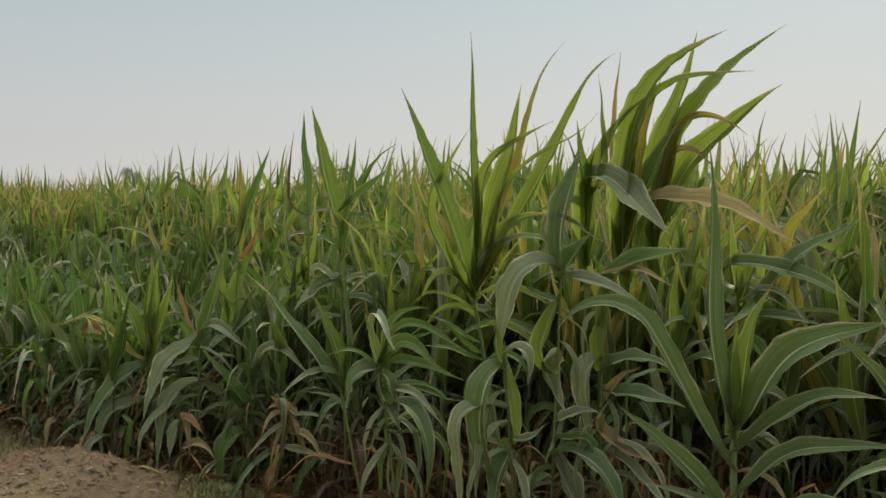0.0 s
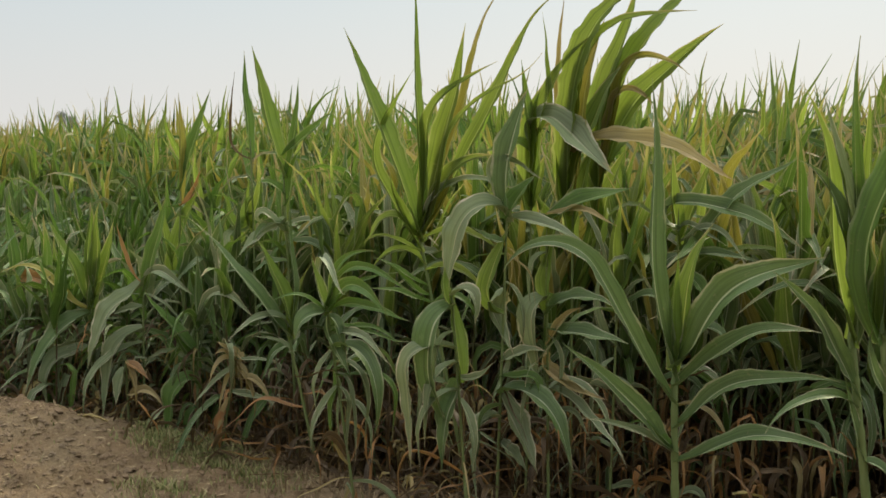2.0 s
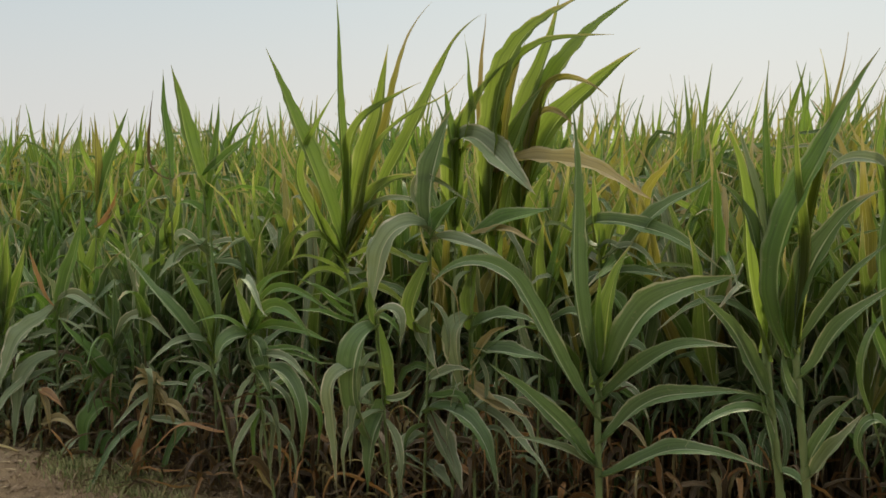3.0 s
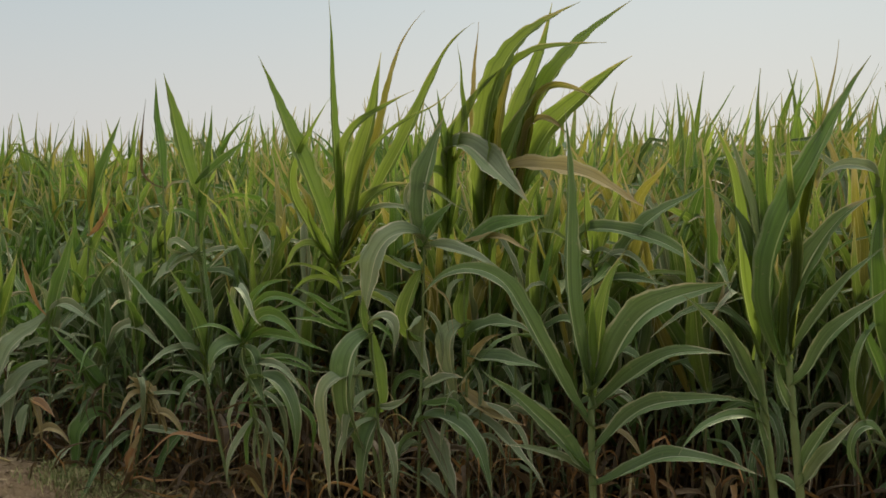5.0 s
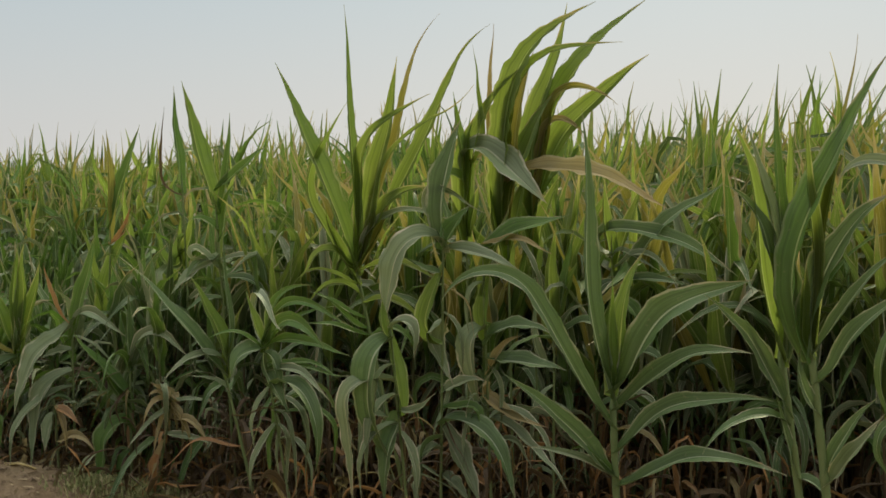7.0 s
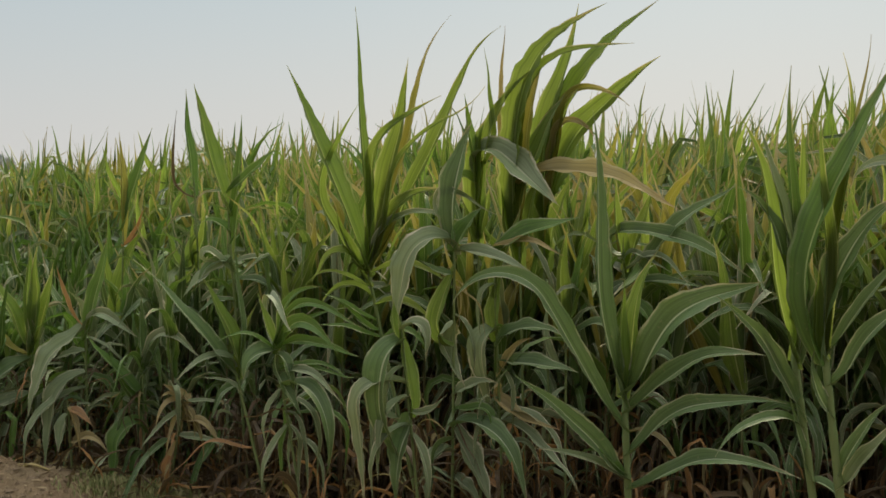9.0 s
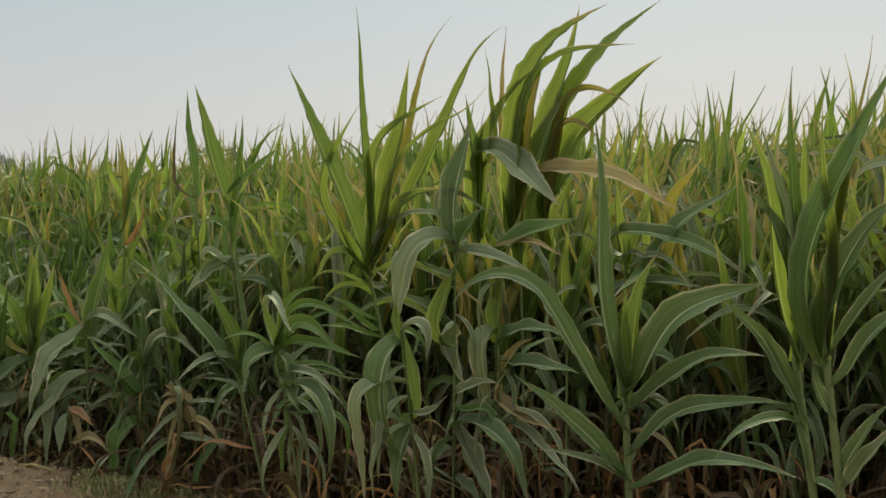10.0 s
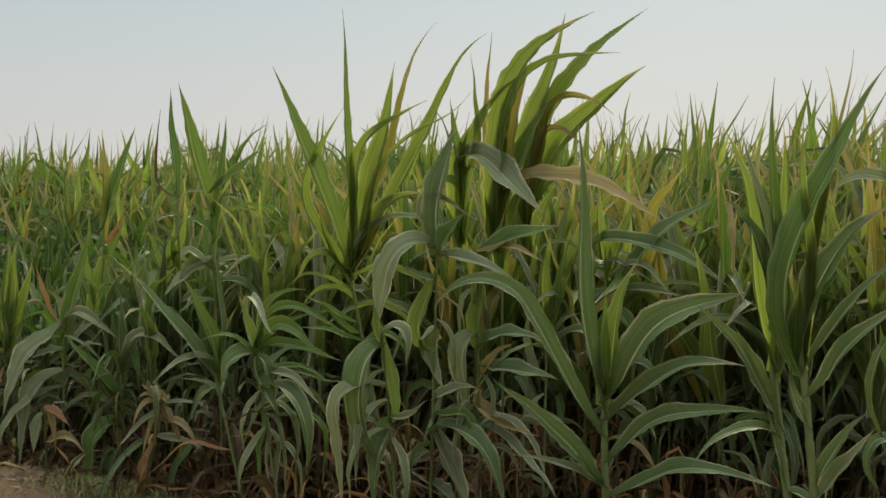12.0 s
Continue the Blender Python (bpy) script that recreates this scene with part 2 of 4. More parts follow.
def bell(v, centre, spread):
    return math.exp(-((v - centre) / spread) ** 2)


def ground_height(x, y):
    a, s = field_place(x, y)
    z = 0.0
    near = max(0.0, 1.0 - math.hypot(x, y) / 14.0)
    if near > 0:
        rise = min(1.0, max(0.0, (a + 3.2) / 0.9))
        crest = -0.31 + 0.21 * max(-1.0, min(1.2, a + 2.0))
        bank = 0.005 + 0.135 * bell(a, -2.0, 0.60 if a < -2.0 else 0.52) * rise * rise * (3 - 2 * rise)
        z += bank * bell(s, crest, 0.17 if s > crest else 0.55)
        z += 0.035 * noise.noise((x * 2.1, y * 2.1, 0.3)) * bell(s, -0.6, 0.9)
        z += 0.055 * abs(noise.noise((x * 5.5, y * 5.5, 1.7))) * bell(s, -0.6, 1.0)
        z += 0.05 * max(0.0, noise.noise((x * 12.0, y * 12.0, 4.1))) * bell(s, -0.6, 1.0)
        z += 0.020 * noise.noise((x * 29.0, y * 31.0, 2.2)) * bell(s, -0.6, 1.0)
        z -= 0.12 * near * min(1.0, max(0.0, (s + 0.02) / 0.3))
    return z


def steps(near_lo, near_hi, step, far):
    fine = list(np.arange(near_lo, near_hi + step / 2, step))
    grow, d, out_hi, out_lo = 1.45, step, [], []
    hi, lo = near_hi, near_lo
    while hi < far:
        d *= grow
        hi += d
        lo -= d
        out_hi.append(hi)
        out_lo.append(lo)
    return out_lo[::-1] + fine + out_hi


def sheet(name, xs, ys, height, mat):
    verts = [(x, y, height(x, y)) for y in ys for x in xs]
    n = len(xs)
    faces = [(j * n + i, j * n + i + 1, (j + 1) * n + i + 1, (j + 1) * n + i) for j in range(len(ys) - 1) for i in range(n - 1)]
    me = bpy.data.meshes.new(name)
    me.from_pydata(verts, [], faces)
    me.polygons.foreach_set("use_smooth", [True] * len(faces))
    me.materials.append(mat)
    return new(name, me)


ground = sheet("ground", steps(-4.6, 0.6, 0.022, 900.0), steps(2.4, 5.6, 0.022, 900.0), ground_height, EARTH)
tagged(ground, "dry crumbly brown earth with a low bank beside the field", "ground", kind="structure")


# ---- maize ----
def eased(rise, end, where, soft):
    """Nine slopes, in degrees, along a blade that bends from one slope to another round one spot."""
    q = [min(1.0, max(0.0, (i / 8 - where + soft) / (2 * soft))) for i in range(9)]
    return [rise + (end - rise) * k * k * (3 - 2 * k) for k in q]


def bend(length, slopes, n, wobble=(0.0, 1.0, 0.0)):
    """The centre line of a blade in its own upright plane: out and up by its slopes, with a slight wobble."""
    out, up, line = 0.0, 0.0, [(0.0, 0.0)]
    last = len(slopes) - 1
    for i in range(n):
        v = (i + 0.5) / n
        k = min(last - 1, int(v * last))
        slope = slopes[k] + (slopes[k + 1] - slopes[k]) * (v * last - k)
        e = radians(slope + wobble[0] * math.sin(6.28 * (wobble[1] * v + wobble[2])))
        out += math.cos(e) * length / n
        up += math.sin(e) * length / n
        line.append((out, up))
    return line


def blade(root, azimuth, length, slopes, width, roll, segments=20, across=4, rng=random, drift=8.0, twist=35.0, wobble=7.0, belly=0.28, calm=1.0):
    """Vertices, faces and blade coordinates of one maize leaf: narrow collar, broad belly, long thin tip, keeled, waved and ragged."""
    line = bend(length, slopes, segments * 4, (rng.uniform(0.4, 1.0) * wobble, rng.uniform(1.0, 2.6), rng.random()))[::4]
    swell = (rng.uniform(0.03, 0.13) * calm, rng.uniform(1.5, 3.5), rng.random())
    phase, waves = rng.random() * 6.28, rng.uniform(3.0, 7.5) * max(0.5, length / 0.6)
    drift, twist = rng.uniform(-drift, drift), rng.uniform(-twist, twist)
    ruffle, other = rng.uniform(0.15, 0.42) * calm, rng.uniform(0.6, 2.6)
    collar = 0.45 if belly < 0.56 else 0.12
    verts, uvs = [], []
    mid, last = Vector(root), (0.0, 0.0)
    for i in range(segments + 1):
        v = i / segments
        az = radians(azimuth + drift * v * 2)
        c = Vector((math.cos(az), math.sin(az), 0))
        side = Vector((math.sin(az), -math.cos(az), 0))
        a, b = line[max(0, i - 1)], line[min(segments, i + 1)]
        tan = (c * (b[0] - a[0]) + Vector((0, 0, b[1] - a[1]))).normalized()
        mid = mid + c * (line[i][0] - last[0]) + Vector((0, 0, line[i][1] - last[1]))
        last = line[i]
        r = radians(roll * min(1.0, 0.35 + v * 3.0) + twist * v)
        nrm0 = side.cross(tan)
        w_dir = side * math.cos(r) + nrm0 * math.sin(r)
        nrm = w_dir.cross(tan)
        half = width * 0.5 * (collar + (1 - collar) * math.sin(min(1.0, v / (belly + 0.02)) * 1.5708)) * max(0.0, 1 - max(0.0, (v - belly) / (1 - belly)) ** 1.25) ** 1.15
        half = max(half * (1 + swell[0] * math.sin(6.28 * (swell[1] * v + swell[2]))), 0.0012)
        keel = 0.50 * (1 - v) ** 2 + 0.42
        for j in range(across + 1):
            u = j / across
            k = 2 * u - 1
            rag = 1.0 + (rng.uniform(-0.10, 0.06) * min(1.0, calm + 0.3) if abs(k) > 0.9 else 0.0)
            wave = math.sin(v * waves * 6.28 + phase + (other if k > 0 else 0)) * ruffle * half * abs(k) ** 2 * min(1, v * 4)
            p = mid + w_dir * (half * k * rag) + nrm * (half * keel * abs(k) + wave)
            verts.append(p)
            uvs.append((u, v))
    n = across + 1
    faces = [(i * n + j, i * n + j + 1, (i + 1) * n + j + 1, (i + 1) * n + j) for i in range(segments) for j in range(across)]
    return verts, faces, uvs


def stem(base, lean, top, radius, sides=8, gap=0.13, rng=random):
    """A jointed stem: swollen nodes, each sheath a little wider at its top, tapering upwards."""
    rings, z, k = [(0.0, radius * 1.15)], 0.0, 0
    while z < top - 0.02:
        h = min(gap * rng.uniform(0.8, 1.2), top - z)
        taper = 1 - 0.35 * z / max(top, 0.1)
        rings += [(z + 0.008, radius * 1.18 * taper), (z + 0.02, radius * 0.94 * taper), (z + h * 0.93, radius * 1.04 * taper)]
        z += h
    rings += [(top, radius * 0.5), (top + 0.05, radius * 0.15)]
    verts, faces = [], []
    for z, r in rings:
        for j in range(sides):
            a = 6.2832 * j / sides
            verts.append(Vector((base[0] + lean * z + r * math.cos(a), base[1] + r * math.sin(a), base[2] + z)))
    for i in range(len(rings) - 1):
        for j in range(sides):
            faces.append((i * sides + j, i * sides + (j + 1) % sides, (i + 1) * sides + (j + 1) % sides, (i + 1) * sides + j))
    return verts, faces, [(0.5, 0.5)] * len(verts)


def mesh_of(name, geo, mats, index=None, crease=0):
    verts, faces, uvs = geo
    me = bpy.data.meshes.new(name)
    me.from_pydata(verts, [], faces)
    me.polygons.foreach_set("use_smooth", [True] * len(faces))
    layer = me.uv_layers.new(name="blade")
    loops = np.empty(len(me.loops), dtype=np.int32)
    me.loops.foreach_get("vertex_index", loops)
    layer.data.foreach_set("uv", np.asarray(uvs, dtype=np.float32)[loops].ravel())
    for m in mats:
        me.materials.append(m)
    if index is not None:
        me.polygons.foreach_set("material_index", index)
    if crease:
        ends = np.empty(len(me.edges) * 2, dtype=np.int32)
        me.edges.foreach_get("vertices", ends)
        on_rib = (ends.reshape(-1, 2) % crease == crease // 2).all(axis=1)
        me.attributes.new("sharp_edge", "BOOLEAN", "EDGE").data.foreach_set("value", on_rib)
    return me


def part(name, me, parent, label=""):
    ob = new(name, me)
    ob.parent = parent
    return tagged(ob, label) if label else ob


def stalk(x, y, top, lean, radius, words):
    """A maize plant at the field's edge; leaf() adds its leaves."""
    z = ground_height(x, y) - 0.02
    plant = new("maize_plant")
    plant.location = (x, y, z)
    tagged(plant, words, "maize plant", "maize plants at the field's edge")
    part("stalk", mesh_of("stalk", stem((0, 0, 0), lean, top - z, radius, 12), [EDGE_STALK]), plant)
    return plant, lean, z


def leaf(p, height, azimuth, length, slopes, width, roll, tone, belly=0.28, wild=0.25):
    """One leaf of an edge plant, by its collar's height, its direction, length, slopes along it, width and turn."""
    plant, lean, z = p
    geo = blade((lean * height, 0, height - z), azimuth, length, slopes, width, roll, 38, 6, random, 8.0 * wild, 60.0 * wild, 16.0 * wild, belly, 0.2 if min(slopes) > 30 else 0.4)
    part("leaf", mesh_of("leaf", geo, [LEAF[tone]], crease=7), plant, LEAF_WORD[tone])


def skirt(p, top, count, seed):
    """Older leaves that hang round the lower stem."""
    r = random.Random(seed)
    for i in range(count):
        h = 0.12 + (top - 0.12) * (i + r.random()) / count
        old = h < 0.52
        tone = r.choice([5, 0, 2, 5, 6] if old and p[0].location.x < -1.45 else [6, 6, 6, 5, 6, 4] if old else [2, 2, 0, 5, 2])
        leaf(p, h, r.uniform(0, 360), r.uniform(0.28, 0.52), eased(r.uniform(5, 75), r.uniform(-100, -45), r.uniform(0.15, 0.6), r.uniform(0.12, 0.4)),
             r.uniform(0.022, 0.04) if old else r.uniform(0.035, 0.058), r.uniform(-60, 60), tone, wild=1.0)
    for i in range(9):
        leaf(p, r.uniform(0.12, top), r.uniform(0, 360), r.uniform(0.18, 0.42), eased(r.uniform(-40, 60), r.uniform(-110, -30), r.uniform(0.2, 0.7), r.uniform(0.08, 0.4)),
             r.uniform(0.006, 0.015), r.uniform(-60, 60), r.choice([5, 6, 6, 4, 3]), wild=1.0)


# plants that stand along the edge, each leaf by its height, direction, length, slopes, width, turn, tone and belly

ARCHING = "sturdy green maize plant with long arching leaves before the field"
TWIN = "sturdy green maize plant with broad upright leaves, close beside another"
FAN = "tall maize plant with a fan of upright pointed leaves"
WINDSWEPT = "tall yellow-green maize plant with leaves bent by the wind"
RAGGED = "maize plant with ragged grey-green hanging leaves and dry edges"
GREY_DROOP = "leafy maize plant with drooping grey-green leaves at the field's edge"
DRY_PLANT = "withered straw-coloured maize plant between green ones"

p = stalk(0.59, 2.90, 0.76, -0.045, 0.0150, ARCHING)
leaf(p, 0.75, 195, 0.97, (74, 79, 82, 89, 91, 84), 0.086, 65, 2, 0.5)
leaf(p, 0.78, 10, 0.50, (78, 88, 82, 72, 57), 0.093, -20, 1, 0.4)
leaf(p, 0.78, 170, 0.39, (85, 87, 93, 94), 0.066, 40, 1, 0.4)
leaf(p, 0.79, 330, 0.62, (46, 70, 57, 33, 20, 18), 0.120, -50, 2, 0.5)
leaf(p, 0.73, 330, 0.52, (38, 47, 36, 14, -11), 0.081, -45, 2, 0.45)
leaf(p, 0.59, 330, 0.57, (47, 50, 35, 14, 6, -7), 0.070, -40, 2, 0.45)
leaf(p, 0.48, 325, 0.58, (24, 38, 27, 7, -3, -17), 0.065, -35, 2, 0.45)
leaf(p, 0.67, 201, 0.91, (53, 60, 56, 58, 5, -67), 0.077, 60, 2, 0.55)
leaf(p, 0.51, 205, 0.59, (34, 55, 42, 38, 40), 0.074, 65, 2, 0.4)
leaf(p, 0.51, 200, 0.36, (29, 36, 14, 9), 0.037, 45, 5, 0.4)
leaf(p, 0.53, 206, 0.23, (35, 48, 28, -27), 0.030, 60, 0, 0.35)

p = stalk(1.11, 2.55, 0.99, -0.147, 0.0150, TWIN)
leaf(p, 0.95, 190, 0.74, (78, 78, 82, 77, 61), 0.086, 70, 8, 0.5)
leaf(p, 0.97, 170, 0.70, (93, 85, 81, 75, 71), 0.076, 50, 5, 0.45)
leaf(p, 0.97, 195, 0.83, (95, 88, 85, 84, 95), 0.049, -5, 0, 0.45)
leaf(p, 0.97, 10, 0.71, (78, 90, 88, 93, 97), 0.065, -10, 8, 0.5)
leaf(p, 1.10, 200, 0.44, (96, 77, 69, 51, 11), 0.055, 80, 2, 0.45)
leaf(p, 0.80, 205, 0.50, (61, 60, 53, 42, 26), 0.059, 85, 2, 0.45)
leaf(p, 0.77, 205, 0.37, (49, 14, -5, -26, -53), 0.036, 40, 2, 0.4)
leaf(p, 0.97, 200, 0.44, (100, 91, 84, 79), 0.078, 0, 2, 0.5)
leaf(p, 0.87, 210, 0.30, (55, 54, 57, 48), 0.037, -85, 2, 0.4)
leaf(p, 0.62, 200, 0.29, (73, 72, 72, 75), 0.036, 80, 2, 0.4)
leaf(p, 0.62, 325, 0.12, (28, -25, -46, -41), 0.039, -20, 2, 0.3)

p = stalk(1.14, 2.45, 1.01, -0.126, 0.0150, TWIN)
leaf(p, 0.99, 350, 0.89, (115, 95, 77, 66, 63, 57), 0.106, -30, 0, 0.55)
leaf(p, 0.98, 335, 0.54, (94, 85, 78, 66, 48, 17), 0.095, -40, 2, 0.5)
leaf(p, 1.02, 175, 0.68, (85, 90, 86, 87, 90), 0.052, -25, 8, 0.5)
leaf(p, 0.99, 15, 0.84, (86, 87, 78, 88, 111), 0.047, -5, 8, 0.5)
leaf(p, 0.99, 20, 0.89, (83, 87, 81, 76, 86), 0.041, 0, 7, 0.45)
leaf(p, 0.92, 335, 0.39, (40, 68, 50, 43, 51), 0.060, -35, 2, 0.45)
leaf(p, 1.00, 340, 0.40, (55, 66, 55, 46, 51), 0.045, -35, 2, 0.45)
leaf(p, 0.66, 330, 0.27, (72, 68, 59, 48), 0.047, -40, 2, 0.4)
leaf(p, 0.63, 325, 0.27, (57, 59, 58, 57), 0.059, -45, 5, 0.4)
leaf(p, 0.99, 165, 0.27, (54, 89, 93, 94), 0.058, 50, 8, 0.5)
leaf(p, 0.83, 190, 0.21, (61, 59, 79, 106), 0.039, 70, 2, 0.4)

p = stalk(1.46, 2.60, 1.09, -0.104, 0.0110, ARCHING)
leaf(p, 0.96, 190, 0.52, (66, 79, 85, 99, 111), 0.094, -5, 0, 0.5)
leaf(p, 1.08, 203, 0.55, (-19, -72, -117, -113, -112), 0.031, 0, 2, 0.3)
leaf(p, 0.70, 198, 0.35, (39, 48, -66, -126, -103), 0.034, 40, 2, 0.3)
leaf(p, 1.47, 197, 0.27, (109, 18, 0, -28, -73), 0.040, 65, 5, 0.4)
leaf(p, 1.32, 170, 0.44, (89, 74, 97, 101), 0.040, 55, 1, 0.4)
leaf(p, 1.28, 19, 0.36, (70, 103, 82, 84), 0.061, 0, 1, 0.4)
leaf(p, 0.88, 190, 0.24, (65, 63, 70, 88), 0.053, 75, 0, 0.4)

p = stalk(-0.10, 3.50, 1.13, -0.195, 0.0090, FAN)
skirt(p, 0.65, 5, 69)
leaf(p, 1.12, 190, 0.86, (70, 73, 71, 67, 69, 69), 0.107, 45, 1, 0.55)
leaf(p, 1.15, 195, 0.27, (38, 62, 71, 80), 0.051, 45, 8, 0.4)
leaf(p, 1.12, 180, 1.03, (94, 88, 85, 90, 88, 86), 0.053, 35, 1, 0.4)
leaf(p, 1.15, 15, 0.83, (66, 80, 76, 76, 82, 84), 0.108, -30, 8, 0.5)
leaf(p, 1.13, 20, 1.07, (64, 76, 72, 77, 75, 44), 0.065, -25, 7, 0.45)
leaf(p, 1.14, 10, 1.10, (49, 68, 65, 67, 62, 29), 0.077, -35, 8, 0.5)
leaf(p, 1.15, 350, 0.80, (79, 90, 86, 34, 20), 0.056, -55, 8, 0.5)
leaf(p, 1.13, 339, 0.90, (58, 79, 80, 45, 17, 58), 0.030, -65, 8, 0.4)
leaf(p, 1.08, 190, 0.79, (61, 59, 62, 100, 125, 123), 0.058, 40, 8, 0.45)
leaf(p, 1.12, 340, 0.56, (75, 78, 41, 9, -17, -7), 0.038, -55, 5, 0.45)
leaf(p, 1.13, 10, 0.31, (57, 65, 65, 74), 0.072, -35, 7, 0.4)
leaf(p, 1.13, 345, 0.50, (55, 77, 59, 22, -4), 0.073, -55, 8, 0.5)
leaf(p, 1.14, 208, 0.32, (20, 58, -3, -69, -49), 0.043, 40, 8, 0.4)
leaf(p, 1.08, 205, 0.29, (28, 27, 24, -20, -51), 0.024, 45, 8, 0.4)
leaf(p, 1.13, 335, 0.40, (24, 20, -10, -27, -35), 0.039, -40, 8, 0.4)
leaf(p, 0.95, 205, 0.27, (20, 34, 33, 15), 0.028, 45, 0, 0.4)
leaf(p, 0.91, 205, 0.25, (13, 43, 50, 8), 0.032, 50, 0, 0.4)
leaf(p, 0.88, 205, 0.28, (21, 26, 10, 6), 0.032, 40, 0, 0.4)
leaf(p, 1.01, 335, 0.30, (23, 2, -36, -59), 0.040, -30, 8, 0.4)
leaf(p, 1.03, 205, 0.27, (57, 26, -30, -57), 0.036, 40, 8, 0.4)
leaf(p, 0.88, 334, 0.25, (33, 19, -41, -81), 0.037, -35, 0, 0.4)

p = stalk(-0.01, 3.30, 1.26, 0.019, 0.0062, RAGGED)
skirt(p, 0.65, 5, 70)
leaf(p, 1.22, 204, 0.50, (89, 2, -47, -78, -81, -88), 0.094, 30, 5, 0.55)
leaf(p, 1.23, 335, 0.33, (6, -9, -21, -26), 0.063, -35, 5, 0.35)
leaf(p, 1.23, 15, 0.20, (73, 59, 52, 52), 0.106, -25, 0, 0.35)
leaf(p, 1.28, 314, 0.50, (131, 130, -6, -31, -16), 0.029, -80, 5, 0.4)
leaf(p, 0.90, 11, 0.36, (168, 78, 71, 64), 0.081, -30, 1, 0.45)
leaf(p, 0.98, 320, 0.31, (-183, -102, -56, -52, -52), 0.111, -5, 5, 0.25)
leaf(p, 0.70, 330, 0.20, (44, 27, 20, -18), 0.052, -50, 5, 0.4)
leaf(p, 0.58, 325, 0.47, (40, -7, -46, -68, -75), 0.087, -15, 2, 0.4)
leaf(p, 0.58, 320, 0.32, (-64, -49, -55, -54), 0.109, 0, 5, 0.4)
leaf(p, 0.40, 320, 0.16, (-31, -22, -32, -35), 0.067, -5, 5, 0.35)
leaf(p, 0.74, 209, 0.26, (-173, -77, -51, -71, -82), 0.030, 10, 5, 0.3)
leaf(p, 0.49, 214, 0.23, (23, -31, -88, -90), 0.067, 10, 5, 0.3)
leaf(p, 1.15, 200, 0.15, (-2, 17, 39, 26), 0.037, 45, 2, 0.4)
leaf(p, 1.26, 10, 0.45, (92, 90, 81, 72, 68), 0.117, -30, 2, 0.55)
leaf(p, 1.00, 330, 0.26, (-20, -64, -90, -99), 0.027, -15, 5, 0.3)
leaf(p, 1.11, 330, 0.18, (-43, -86, -109, -97), 0.009, -15, 3, 0.3)
leaf(p, 1.13, 331, 0.19, (-14, -68, -97, -75), 0.009, -15, 3, 0.3)
leaf(p, 1.11, 335, 0.24, (-31, -33, -82, -84), 0.012, -20, 3, 0.3)

p = stalk(-0.10, 3.15, 0.97, -0.077, 0.0062, RAGGED)
skirt(p, 0.65, 4, 71)
leaf(p, 0.93, 215, 0.57, (-14, -68, -93, -110, -115, -114), 0.116, 15, 2, 0.22)
leaf(p, 0.68, 214, 0.34, (-107, -53, -81, -87, -85), 0.094, 10, 2, 0.3)
leaf(p, 0.66, 170, 0.36, (99, 80, 82, 81, 82), 0.080, 25, 1, 0.5)
leaf(p, 0.93, 170, 0.16, (30, 77, 94, 96), 0.062, 25, 1, 0.4)
leaf(p, 0.78, 205, 0.60, (26, -6, -98, -92, -93, -96), 0.063, 25, 5, 0.45)
leaf(p, 0.73, 214, 0.35, (1, -65, -89, -81), 0.050, 10, 5, 0.4)
leaf(p, 0.68, 330, 0.18, (-0, 12, 48, 40), 0.034, -50, 5, 0.4)
leaf(p, 0.97, 340, 0.21, (53, 9, -73, -95, -92), 0.051, -25, 5, 0.4)
leaf(p, 0.84, 214, 0.29, (2, -76, -93, -94), 0.032, 10, 5, 0.3)
leaf(p, 0.60, 325, 0.26, (-44, -65, -87, -97), 0.042, -5, 5, 0.3)
leaf(p, 0.63, 209, 0.36, (14, -45, -94, -91), 0.038, 15, 5, 0.35)

p = stalk(0.19, 3.30, 1.15, -0.028, 0.0062, RAGGED)
skirt(p, 0.65, 5, 72)
leaf(p, 0.83, 335, 0.31, (-3, -0, -2, -14), 0.082, -30, 2, 0.45)
leaf(p, 0.88, 335, 0.30, (67, 26, 13, -11, -39), 0.066, -40, 2, 0.45)
leaf(p, 0.94, 215, 0.37, (4, -83, -103, -100, -101), 0.103, 5, 5, 0.25)
leaf(p, 0.90, 15, 0.26, (93, 93, 82, 70), 0.074, -25, 1, 0.45)
leaf(p, 1.21, 345, 0.35, (51, 36, 16, 16, 19), 0.089, -45, 0, 0.45)
leaf(p, 0.75, 327, 0.35, (-144, -32, -22, -8, -1), 0.064, -15, 3, 0.3)
leaf(p, 0.60, 325, 0.42, (10, -32, -35, -41, -68), 0.058, -15, 5, 0.3)
leaf(p, 1.25, 329, 0.29, (12, 12, -23, -18), 0.034, -40, 3, 0.35)
leaf(p, 0.77, 340, 0.21, (62, 64, 45, 9), 0.042, -50, 3, 0.4)
leaf(p, 0.50, 325, 0.24, (34, 23, -61, -53), 0.029, -30, 5, 0.3)
leaf(p, 1.11, 205, 0.22, (1, -71, -89, -104), 0.029, 15, 5, 0.3)
leaf(p, 1.06, 15, 0.35, (84, 76, 62, 81), 0.073, -20, 8, 0.4)
leaf(p, 0.69, 215, 0.32, (-15, -64, -85, -86), 0.031, 5, 5, 0.3)
leaf(p, 0.81, 330, 0.31, (-33, -83, -92, -94), 0.029, -15, 5, 0.3)
leaf(p, 0.63, 335, 0.44, (27, -28, -72, -58), 0.039, -20, 5, 0.35)

